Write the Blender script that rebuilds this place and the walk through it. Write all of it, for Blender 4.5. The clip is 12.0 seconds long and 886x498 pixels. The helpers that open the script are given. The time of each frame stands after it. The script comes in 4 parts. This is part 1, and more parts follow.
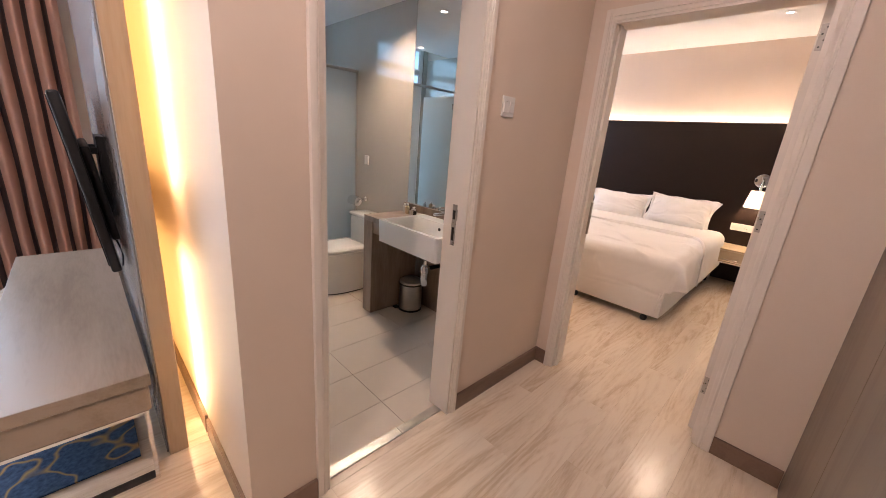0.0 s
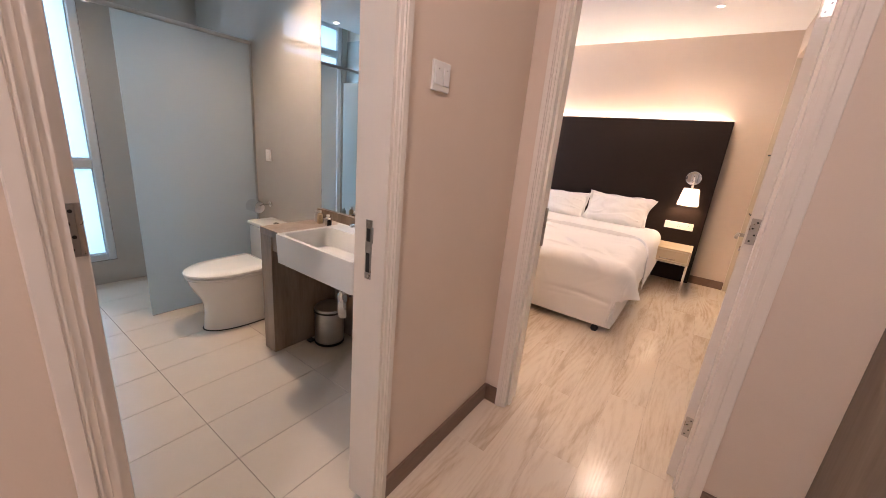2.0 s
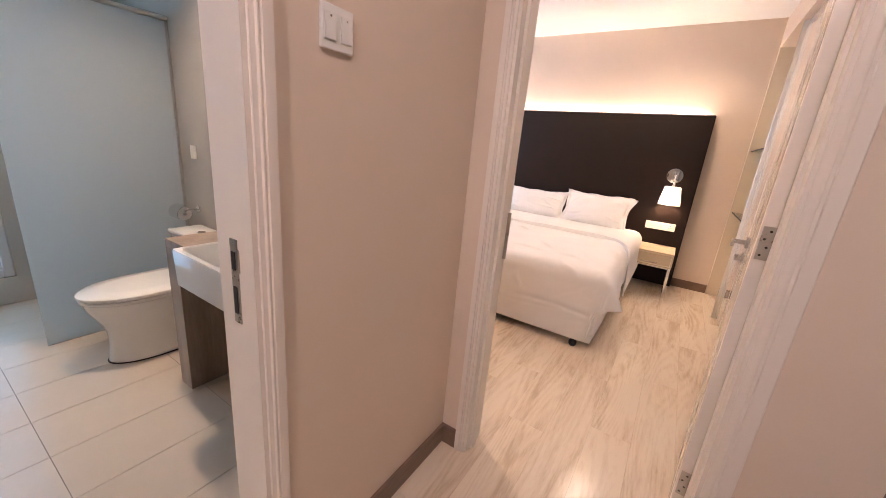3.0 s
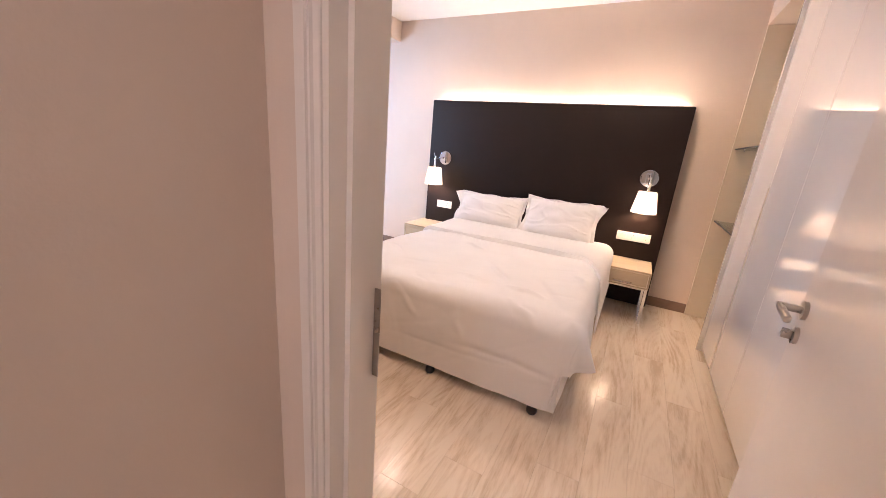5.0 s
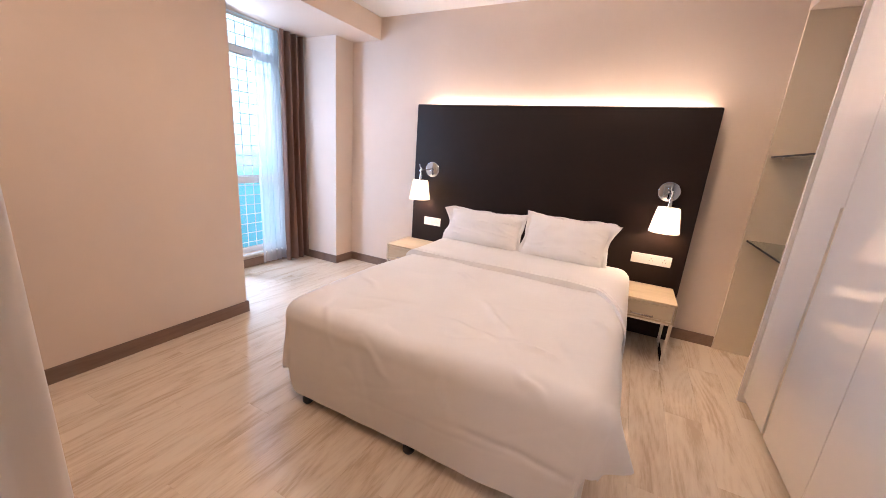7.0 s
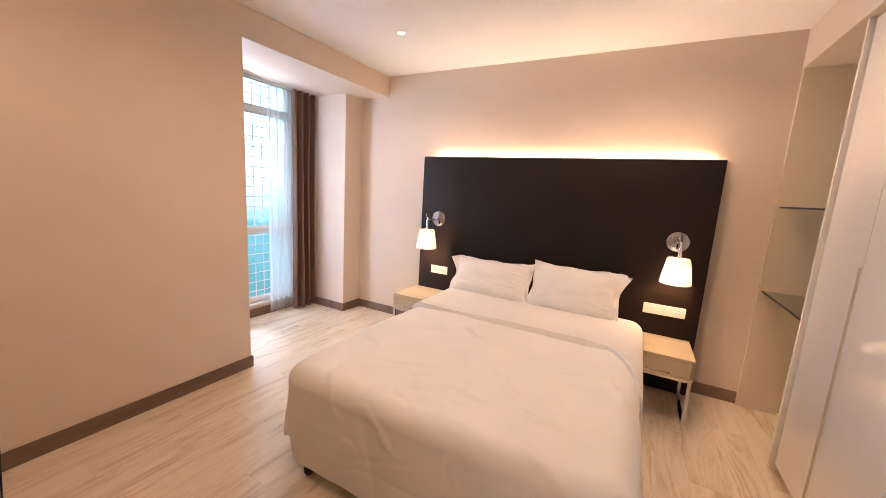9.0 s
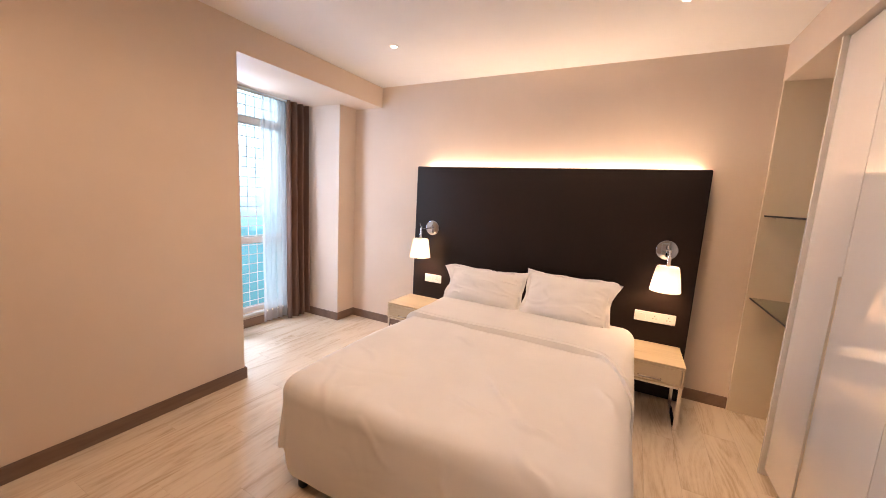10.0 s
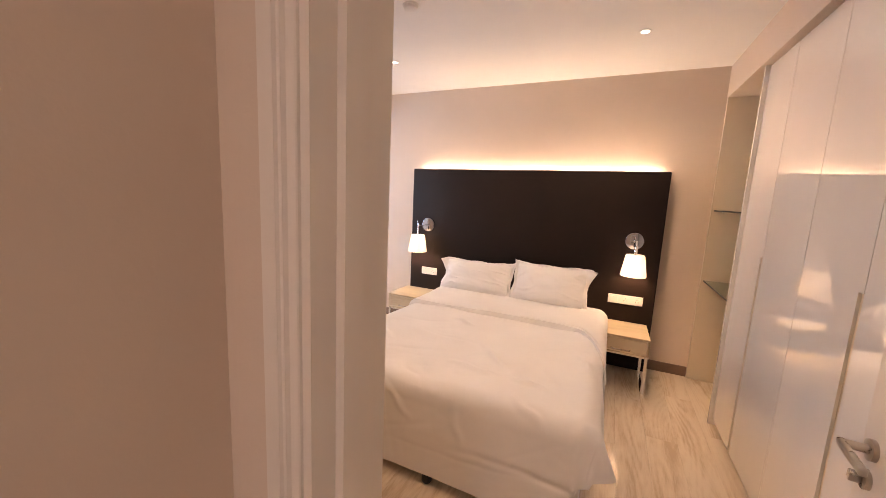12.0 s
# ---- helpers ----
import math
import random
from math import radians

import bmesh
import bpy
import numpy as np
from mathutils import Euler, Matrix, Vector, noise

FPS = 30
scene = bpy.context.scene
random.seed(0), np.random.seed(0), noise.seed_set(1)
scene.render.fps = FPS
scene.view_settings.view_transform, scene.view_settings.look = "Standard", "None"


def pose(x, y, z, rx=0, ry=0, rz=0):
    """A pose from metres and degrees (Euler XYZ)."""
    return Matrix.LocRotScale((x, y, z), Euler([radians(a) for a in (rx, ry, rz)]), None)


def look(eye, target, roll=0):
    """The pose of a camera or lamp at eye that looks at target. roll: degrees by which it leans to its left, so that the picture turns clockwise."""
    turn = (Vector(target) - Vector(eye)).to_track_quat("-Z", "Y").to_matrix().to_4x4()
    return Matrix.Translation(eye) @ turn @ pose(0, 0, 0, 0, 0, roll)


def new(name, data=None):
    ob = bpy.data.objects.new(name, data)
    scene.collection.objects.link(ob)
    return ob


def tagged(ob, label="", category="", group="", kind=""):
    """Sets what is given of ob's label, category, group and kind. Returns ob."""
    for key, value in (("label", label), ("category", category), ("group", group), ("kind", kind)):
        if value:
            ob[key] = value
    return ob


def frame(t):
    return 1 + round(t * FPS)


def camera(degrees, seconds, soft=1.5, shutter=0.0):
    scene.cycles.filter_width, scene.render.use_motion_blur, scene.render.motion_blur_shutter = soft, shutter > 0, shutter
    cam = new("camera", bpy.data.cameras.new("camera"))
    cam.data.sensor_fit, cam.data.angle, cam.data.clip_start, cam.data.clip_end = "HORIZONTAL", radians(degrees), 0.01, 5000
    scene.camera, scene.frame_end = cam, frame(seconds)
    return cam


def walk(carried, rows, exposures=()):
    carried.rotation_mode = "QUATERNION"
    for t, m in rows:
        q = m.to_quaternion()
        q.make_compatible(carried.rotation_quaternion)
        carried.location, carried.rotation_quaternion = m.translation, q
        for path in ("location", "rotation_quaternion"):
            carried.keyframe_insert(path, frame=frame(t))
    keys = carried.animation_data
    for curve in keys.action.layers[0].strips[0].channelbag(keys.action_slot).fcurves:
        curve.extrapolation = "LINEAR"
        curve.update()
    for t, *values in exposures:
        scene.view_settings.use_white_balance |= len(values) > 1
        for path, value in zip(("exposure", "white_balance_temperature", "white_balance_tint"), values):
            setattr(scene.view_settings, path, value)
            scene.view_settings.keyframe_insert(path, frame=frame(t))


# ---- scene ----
cam = camera(101.3, 12.0, soft=0.9)
PATH = [
    (0, (0.129, -0.032, 1.425), (-1.216, 1.334, 0.858), 4.8),
    (0.5, (0.041, 0.068, 1.408), (-1.26, 1.479, 0.844), 4.9),
    (1, (-0.045, 0.169, 1.4), (-1.3, 1.62, 0.835), 5.0),
    (1.5, (-0.128, 0.274, 1.404), (-1.31, 1.788, 0.846), 5.2),
    (2, (-0.198, 0.414, 1.396), (-1.285, 1.999, 0.844), 5.4),
    (2.5, (-0.231, 0.616, 1.386), (-1.273, 2.233, 0.837), 5.3),
    (3, (-0.256, 0.811, 1.377), (-1.271, 2.446, 0.831), 5.2),
    (5, (-0.407, 1.675, 1.419), (-1.282, 3.387, 0.87), 5.0),
    (5.5, (-0.479, 1.854, 1.42), (-1.339, 3.573, 0.869), 5.0),
    (6, (-0.547, 2.01, 1.412), (-1.395, 3.737, 0.864), 4.9),
    (6.5, (-0.583, 2.146, 1.426), (-1.426, 3.879, 0.893), 4.6),
    (8.5, (-0.632, 2.24, 1.54), (-1.564, 3.969, 1.162), 3.5),
    (9, (-0.626, 2.24, 1.578), (-1.554, 3.983, 1.257), 3.4),
    (9.5, (-0.617, 2.228, 1.601), (-1.536, 3.979, 1.301), 3.2),
    (10, (-0.608, 2.222, 1.612), (-1.514, 3.982, 1.326), 3.1),
    (10.5, (-0.588, 2.19, 1.615), (-1.484, 3.955, 1.331), 2.9),
    (11, (-0.595, 2.077, 1.617), (-1.475, 3.851, 1.336), 2.8),
    (11.5, (-0.587, 1.941, 1.615), (-1.44, 3.728, 1.33), 2.7),
    (12, (-0.552, 1.816, 1.611), (-1.376, 3.616, 1.324), 2.7),
]
EXPOSURES = [(0.0, 0.50, 6350, 25), (1.5, 0.58, 6250, 25), (3.0, 0.74, 6100, 25), (5.0, 0.61, 5950, 26), (6.5, 0.39, 5900, 26), (8.5, 0.25, 6900, 28), (10.0, 0.24, 7050, 28), (12.0, 0.23, 7050, 28)]
walk(cam, [(t, look(eye, target, roll)) for t, eye, target, roll in PATH], EXPOSURES)

# ---- world, sun, exposure ----
world = bpy.data.worlds.new("sky")
scene.world = world
world.use_nodes = True
wn = world.node_tree
sky = wn.nodes.new("ShaderNodeTexSky")
sky.sky_type, sky.sun_disc, sky.sun_elevation, sky.sun_rotation = "NISHITA", False, radians(50), radians(90)
wn.links.new(sky.outputs[0], wn.nodes["Background"].inputs["Color"])
wn.nodes["Background"].inputs["Strength"].default_value = 0.15
sun = new("sun", bpy.data.lights.new("sun", "SUN"))
sun.data.energy, sun.data.angle, sun.data.color = 1.0, radians(12), (1, 0.97, 0.92)
sun.matrix_world = look((30, 0, 36), (0, 0, 0))

SOFT = (1.0, 0.765, 0.51)
DAY = (0.72, 0.88, 1.0)


def area(name, eye, target, sx, sy, power, colour, spread=180):
    d = bpy.data.lights.new(name, "AREA")
    d.shape, d.size, d.size_y, d.energy, d.color, d.spread = "RECTANGLE", sx, sy, power, colour, radians(spread)
    ob = new(name, d)
    ob.matrix_world = look(eye, target)
    return ob


# the sky's light in the three west windows
area("window_light_bedroom", (-4.425, 4.44, 1.45), (-2.6, 5.3, 0.9), 0.36, 2.2, 40, (0.56, 0.76, 1.0))
area("window_light_bathroom", (-4.34, 0.82, 1.42), (0, 0.82, 1.22), 0.7, 2.3, 7.5, (0.80, 0.91, 1.0))
area("window_light_living", (-4.42, -1.6, 1.4), (0, -1.3, 1.0), 1.7, 2.2, 60, DAY)

# ---- materials ----


def mat(name, rough=0.5, metal=0.0, spec=0.5):
    m = bpy.data.materials.new(name)
    m.use_nodes = True
    nt = m.node_tree
    b = nt.nodes["Principled BSDF"]
    b.inputs["Roughness"].default_value, b.inputs["Metallic"].default_value = rough, metal
    b.inputs["Specular IOR Level"].default_value = spec
    return m, nt, b


def node(nt, kind, **sets):
    n = nt.nodes.new(kind)
    for k, v in sets.items():
        n.inputs[k.replace("_", " ")].default_value = v
    return n


def ramp(nt, src, stops):
    r = nt.nodes.new("ShaderNodeValToRGB")
    r.color_ramp.elements[0].position, r.color_ramp.elements[0].color = stops[0][0], (*stops[0][1], 1)
    r.color_ramp.elements[1].position, r.color_ramp.elements[1].color = stops[-1][0], (*stops[-1][1], 1)
    for p, c in stops[1:-1]:
        r.color_ramp.elements.new(p).color = (*c, 1)
    nt.links.new(src, r.inputs[0])
    return r.outputs[0]


def coords(nt, scale=(1, 1, 1), shift=False):
    tc = nt.nodes.new("ShaderNodeTexCoord")
    mp = nt.nodes.new("ShaderNodeMapping")
    mp.inputs["Scale"].default_value = scale
    nt.links.new(tc.outputs["Object"], mp.inputs["Vector"])
    if shift:
        oi = nt.nodes.new("ShaderNodeObjectInfo")
        mul = node(nt, "ShaderNodeVectorMath")
        mul.operation = "SCALE"
        mul.inputs[0].default_value = (13, 29, 7)
        nt.links.new(oi.outputs["Random"], mul.inputs["Scale"])
        nt.links.new(mul.outputs[0], mp.inputs["Location"])
    return mp.outputs[0]


def bump(nt, b, src, strength, dist=0.002):
    n = node(nt, "ShaderNodeBump", Strength=strength, Distance=dist)
    nt.links.new(src, n.inputs["Height"])
    nt.links.new(n.outputs[0], b.inputs["Normal"])


def noisy(name, c1, c2, scale, rough=0.5, metal=0.0, bumps=0.1, bscale=None, spec=0.5, stretch=(1, 1, 1), rvar=0.06):
    """A surface with two scales of variation: soft patches and fine grain."""
    m, nt, b = mat(name, rough, metal, spec)
    v = coords(nt, stretch)
    n1 = node(nt, "ShaderNodeTexNoise", Scale=scale, Detail=6.0, Roughness=0.6)
    n2 = node(nt, "ShaderNodeTexNoise", Scale=bscale or scale * 14, Detail=3.0)
    nt.links.new(v, n1.inputs["Vector"])
    nt.links.new(v, n2.inputs["Vector"])
    nt.links.new(ramp(nt, n1.outputs[0], [(0.3, c1), (0.7, c2)]), b.inputs["Base Color"])
    mr = node(nt, "ShaderNodeMapRange")
    mr.inputs[3].default_value, mr.inputs[4].default_value = max(0.02, rough - rvar), min(1, rough + rvar)
    nt.links.new(n1.outputs[0], mr.inputs[0])
    nt.links.new(mr.outputs[0], b.inputs["Roughness"])
    if bumps:
        bump(nt, b, n2.outputs[0], bumps)
    return m


def wood(name, c1, c2, c3, along="Y", rough=0.4, ring=6.0, bumps=0.05, shift=True, figure=0.0):
    """Grain stretched along one axis, with cathedral figure and fine pores."""
    m, nt, b = mat(name, rough)
    s = {"X": (0.12, 1, 1), "Y": (1, 0.12, 1), "Z": (1, 1, 0.12)}[along]
    v = coords(nt, s, shift)
    warp = node(nt, "ShaderNodeTexNoise", Scale=3.0, Detail=3.0)
    nt.links.new(v, warp.inputs["Vector"])
    add = node(nt, "ShaderNodeVectorMath")
    add.operation = "MULTIPLY_ADD"
    nt.links.new(warp.outputs["Color"], add.inputs[0])
    add.inputs[1].default_value = (0.35, 0.35, 0.35)
    nt.links.new(v, add.inputs[2])
    n1 = node(nt, "ShaderNodeTexNoise", Scale=ring, Detail=5.0, Roughness=0.65)
    nt.links.new(add.outputs[0], n1.inputs["Vector"])
    n2 = node(nt, "ShaderNodeTexNoise", Scale=ring * 16, Detail=2.0)
    nt.links.new(v, n2.inputs["Vector"])
    mix = node(nt, "ShaderNodeMath")
    mix.operation = "MULTIPLY_ADD"
    nt.links.new(n2.outputs[0], mix.inputs[0])
    mix.inputs[1].default_value = 0.22
    nt.links.new(n1.outputs[0], mix.inputs[2])
    if figure:
        # growth rings cut at a slant: bands along the contours of a slow noise
        low = node(nt, "ShaderNodeTexNoise", Scale=ring * 0.42, Detail=1.0)
        nt.links.new(v, low.inputs["Vector"])
        ph = node(nt, "ShaderNodeMath")
        ph.operation = "MULTIPLY"
        nt.links.new(low.outputs[0], ph.inputs[0])
        ph.inputs[1].default_value = 170.0
        sn = node(nt, "ShaderNodeMath")
        sn.operation = "SINE"
        nt.links.new(ph.outputs[0], sn.inputs[0])
        am = node(nt, "ShaderNodeMath")
        am.operation = "MULTIPLY"
        nt.links.new(sn.outputs[0], am.inputs[0])
        nt.links.new(warp.outputs[0], am.inputs[1])
        m2 = node(nt, "ShaderNodeMath")
        m2.operation = "MULTIPLY_ADD"
        nt.links.new(am.outputs[0], m2.inputs[0])
        m2.inputs[1].default_value = figure
        nt.links.new(mix.outputs[0], m2.inputs[2])
        mix = m2
    col = ramp(nt, mix.outputs[0], [(0.42, c1), (0.56, c2), (0.68, c3)])
    nt.links.new(col, b.inputs["Base Color"])
    bump(nt, b, mix.outputs[0], bumps)
    return m


def plain(name, c, rough=0.5, metal=0.0, spec=0.5):
    m, nt, b = mat(name, rough, metal, spec)
    b.inputs["Base Color"].default_value = (*c, 1)
    return m


def glowing(name, c, strength):
    m, nt, b = mat(name, 0.5)
    b.inputs["Base Color"].default_value = (*c, 1)
    b.inputs["Emission Color"].default_value = (*c, 1)
    b.inputs["Emission Strength"].default_value = strength
    return m


M = {}
M["wall"] = noisy("wallpaper_beige", (0.70, 0.575, 0.465), (0.73, 0.605, 0.495), 2.0, 0.60, bumps=0.12, bscale=160)
M["bathwall"] = noisy("bathroom_wall_tile", (0.50, 0.465, 0.41), (0.54, 0.505, 0.45), 1.5, 0.025, bumps=0.002, rvar=0.008, spec=1.0)
bw_in = M["bathwall"].node_tree.nodes["Principled BSDF"].inputs
bw_in["Coat Weight"].default_value, bw_in["Coat Roughness"].default_value = 1.0, 0.02
M["ceil"] = noisy("ceiling_white", (0.80, 0.78, 0.75), (0.84, 0.82, 0.79), 1.5, 0.8, bumps=0.05)
M["paint"] = noisy("door_frame_paint", (0.77, 0.70, 0.62), (0.80, 0.73, 0.65), 3.0, 0.34, bumps=0.01, bscale=30)
M["leaf"] = noisy("door_lacquer", (0.74, 0.68, 0.61), (0.77, 0.71, 0.64), 3.0, 0.13, bumps=0.02, bscale=30)
M["gloss"] = noisy("wardrobe_gloss", (0.78, 0.74, 0.69), (0.80, 0.76, 0.71), 2.0, 0.015, bumps=0.0006, bscale=3, rvar=0.004, spec=0.9)
gl = M["gloss"].node_tree.nodes["Principled BSDF"].inputs
gl["Coat Weight"].default_value, gl["Coat Roughness"].default_value = 1.0, 0.012
M["cream"] = noisy("niche_board", (0.66, 0.56, 0.42), (0.69, 0.59, 0.45), 2.0, 0.35, bumps=0.02)
M["base"] = wood("skirting_brown", (0.15, 0.090, 0.062), (0.185, 0.115, 0.080), (0.215, 0.138, 0.098), "Y", 0.42, 5.0)
M["floor"] = wood("laminate_ash", (0.54, 0.42, 0.295), (0.66, 0.54, 0.405), (0.72, 0.61, 0.475), "Y", 0.21, 9.0, 0.02, figure=0.085)
M["slab"] = noisy("screed", (0.20, 0.16, 0.12), (0.24, 0.19, 0.15), 4.0, 0.8)
M["tile"] = noisy("floor_tile_ivory", (0.60, 0.52, 0.42), (0.65, 0.57, 0.47), 2.5, 0.20, bumps=0.02)
M["grout"] = noisy("grout", (0.22, 0.20, 0.17), (0.26, 0.24, 0.21), 8.0, 0.9)
M["steel"] = noisy("brushed_steel", (0.52, 0.50, 0.47), (0.60, 0.58, 0.55), 8.0, 0.30, 1.0, bumps=0.02)
M["chrome"] = plain("chrome", (0.82, 0.82, 0.82), 0.06, 1.0)
# Chrome darkened and blued to carry the plates' dark reflection in its colour.
M["discmetal"] = plain("chrome_with_dark_reflection", (0.40, 0.42, 0.46), 0.05, 1.0)
M["nickel"] = noisy("satin_nickel", (0.42, 0.38, 0.34), (0.50, 0.46, 0.41), 12.0, 0.28, 1.0, bumps=0.02)
M["black"] = plain("black_plastic", (0.012, 0.012, 0.013), 0.35)
# Dark colour for the shade inside holes, also for small dark parts.
M["dark"] = plain("hole_shade_and_dark_parts", (0.03, 0.027, 0.025), 0.7)
M["white"] = noisy("white_plastic", (0.78, 0.76, 0.72), (0.80, 0.78, 0.74), 4.0, 0.30, bumps=0)
M["ceramic"] = noisy("sanitary_ceramic", (0.82, 0.81, 0.78), (0.84, 0.83, 0.80), 2.0, 0.07, bumps=0, rvar=0.02)
M["linen"] = noisy("white_bed_linen", (0.73, 0.70, 0.665), (0.77, 0.74, 0.705), 3.0, 0.85, bumps=0.25, bscale=350, spec=0.2)
M["valance"] = noisy("white_divan_cloth", (0.70, 0.67, 0.635), (0.74, 0.71, 0.675), 3.0, 0.9, bumps=0.3, bscale=250, spec=0.2)
M["leather"] = noisy("dark_brown_leatherette", (0.0105, 0.0055, 0.004), (0.0145, 0.0075, 0.0055), 3.0, 0.5, bumps=0.15, bscale=220, spec=0.22)
M["oak"] = wood("nightstand_oak", (0.42, 0.32, 0.20), (0.52, 0.41, 0.27), (0.57, 0.46, 0.31), "X", 0.38, 6.0, 0.03)
M["vanity"] = wood("vanity_laminate", (0.21, 0.15, 0.108), (0.28, 0.21, 0.155), (0.34, 0.26, 0.195), "Z", 0.35, 6.0, 0.03)
M["panelwood"] = wood("grey_oak_laminate", (0.145, 0.108, 0.080), (0.18, 0.14, 0.105), (0.21, 0.168, 0.128), "Z", 0.40, 6.0, 0.03)
M["tvwood"] = wood("tv_panel_oak", (0.38, 0.27, 0.17), (0.46, 0.34, 0.22), (0.50, 0.38, 0.26), "Z", 0.35, 6.0, 0.03)
M["tvface"] = noisy("tv_panel_face", (0.30, 0.28, 0.27), (0.33, 0.31, 0.30), 2.0, 0.22, bumps=0.02)
M["console"] = wood("console_oak", (0.27, 0.21, 0.155), (0.34, 0.27, 0.20), (0.38, 0.305, 0.235), "X", 0.33, 6.0, 0.03)
M["curtain"] = noisy("brown_satin_curtain", (0.135, 0.073, 0.050), (0.170, 0.094, 0.066), 5.0, 0.34, bumps=0.1, bscale=300)
M["peach"] = noisy("peach_curtain", (0.56, 0.31, 0.22), (0.62, 0.355, 0.255), 5.0, 0.6, bumps=0.1, bscale=300)
# Dark brown for the shade painted into the peach curtain's folds.
M["fold_shade"] = noisy("curtain_fold_shade", (0.05, 0.03, 0.03), (0.07, 0.045, 0.04), 5.0, 0.6)
M["upvc"] = noisy("white_window_frame", (0.74, 0.74, 0.73), (0.78, 0.78, 0.77), 3.0, 0.35, bumps=0)
M["paper"] = noisy("toilet_paper", (0.80, 0.78, 0.74), (0.84, 0.82, 0.78), 10.0, 0.95)
M["led"] = glowing("warm_led", (1.0, 0.80, 0.50), 18)
M["lens"] = glowing("downlight_lens", (1.0, 0.90, 0.75), 7)


def glass_mat(name, rough, tint=(1, 1, 1), ior=1.45):
    m, nt, b = mat(name, rough)
    b.inputs["Base Color"].default_value = (*tint, 1)
    b.inputs["Transmission Weight"].default_value = 1.0
    b.inputs["IOR"].default_value = ior
    return m


def cloth_mat(name, c, through_c, share, rough=0.8, clear=0.0):
    """Cloth or etched glass that lets light through, diffusely, and clear for a share."""
    m, nt, b = mat(name, rough)
    b.inputs["Base Color"].default_value = (*c, 1)
    tr = nt.nodes.new("ShaderNodeBsdfTranslucent")
    tr.inputs[0].default_value = (*through_c, 1)
    mx = nt.nodes.new("ShaderNodeMixShader")
    mx.inputs[0].default_value = share
    nt.links.new(b.outputs[0], mx.inputs[1])
    nt.links.new(tr.outputs[0], mx.inputs[2])
    last = mx.outputs[0]
    if clear:
        tp = nt.nodes.new("ShaderNodeBsdfTransparent")
        m2 = nt.nodes.new("ShaderNodeMixShader")
        m2.inputs[0].default_value = clear
        nt.links.new(last, m2.inputs[1])
        nt.links.new(tp.outputs[0], m2.inputs[2])
        last = m2.outputs[0]
    nt.links.new(last, nt.nodes["Material Output"].inputs[0])
    return m


M["shade"] = cloth_mat("lampshade_cloth", (0.80, 0.74, 0.64), (0.60, 0.53, 0.44), 0.20)
M["sheer"] = cloth_mat("sheer_voile", (0.85, 0.87, 0.90), (0.85, 0.88, 0.92), 0.5, 0.9, 0.62)
M["frost"] = cloth_mat("frosted_shower_glass", (0.58, 0.59, 0.57), (0.72, 0.75, 0.73), 0.62, 0.18)
M["frostwin"] = cloth_mat("frosted_window_glass", (0.62, 0.74, 0.80), (0.72, 0.87, 0.95), 0.8, 0.2)
M["pane"] = glass_mat("window_pane", 0.0, (0.95, 0.98, 1.0))
M["shelfglass"] = glass_mat("shelf_glass", 0.0, (0.75, 0.85, 0.80), 1.5)
M["mirror"] = plain("mirror_silver", (0.90, 0.91, 0.90), 0.01, 1.0)

# ---- mesh helpers ----


def part(name, bm, material, parent=None, label="", smooth=False, at=None):
    me = bpy.data.meshes.new(name)
    bm.normal_update()
    bm.to_mesh(me)
    bm.free()
    me.materials.append(M[material])
    if smooth:
        me.polygons.foreach_set("use_smooth", [True] * len(me.polygons))
        me.set_sharp_from_angle(angle=radians(38))
    ob = new(name, me)
    if at is not None:
        ob.matrix_world = at
    if parent:
        ob.parent = parent
    if label:
        ob["label"] = label
    return ob


def thing(name, label, category, group="", at=(0, 0, 0), rz=0):
    ob = new(name)
    ob.empty_display_size = 0.1
    ob.matrix_world = pose(*at, 0, 0, rz)
    return tagged(ob, label, category, group)


def setting(ob, label, category):
    return tagged(ob, label, category, kind="structure")


def add_box(bm, x0, x1, y0, y1, z0, z1):
    m = Matrix.LocRotScale(((x0 + x1) / 2, (y0 + y1) / 2, (z0 + z1) / 2), None, (abs(x1 - x0), abs(y1 - y0), abs(z1 - z0)))
    return bmesh.ops.create_cube(bm, size=1, matrix=m)["verts"]


def box(x0, x1, y0, y1, z0, z1, r=0.0, seg=2):
    bm = bmesh.new()
    add_box(bm, x0, x1, y0, y1, z0, z1)
    if r:
        bmesh.ops.bevel(bm, geom=bm.edges[:], offset=r, segments=seg, profile=0.5, affect="EDGES")
    return bm


def boxes(*sets, r=0.0):
    bm = bmesh.new()
    for s in sets:
        add_box(bm, *s)
    if r:
        bmesh.ops.bevel(bm, geom=bm.edges[:], offset=r, segments=1, affect="EDGES")
    return bm


def tube(a, b, r0, r1=None, seg=20, caps=True):
    a, b = Vector(a), Vector(b)
    bm = bmesh.new()
    m = Matrix.Translation((a + b) / 2) @ (b - a).to_track_quat("Z", "Y").to_matrix().to_4x4()
    bmesh.ops.create_cone(bm, cap_ends=caps, segments=seg, radius1=r0, radius2=r0 if r1 is None else r1, depth=(b - a).length, matrix=m)
    return bm


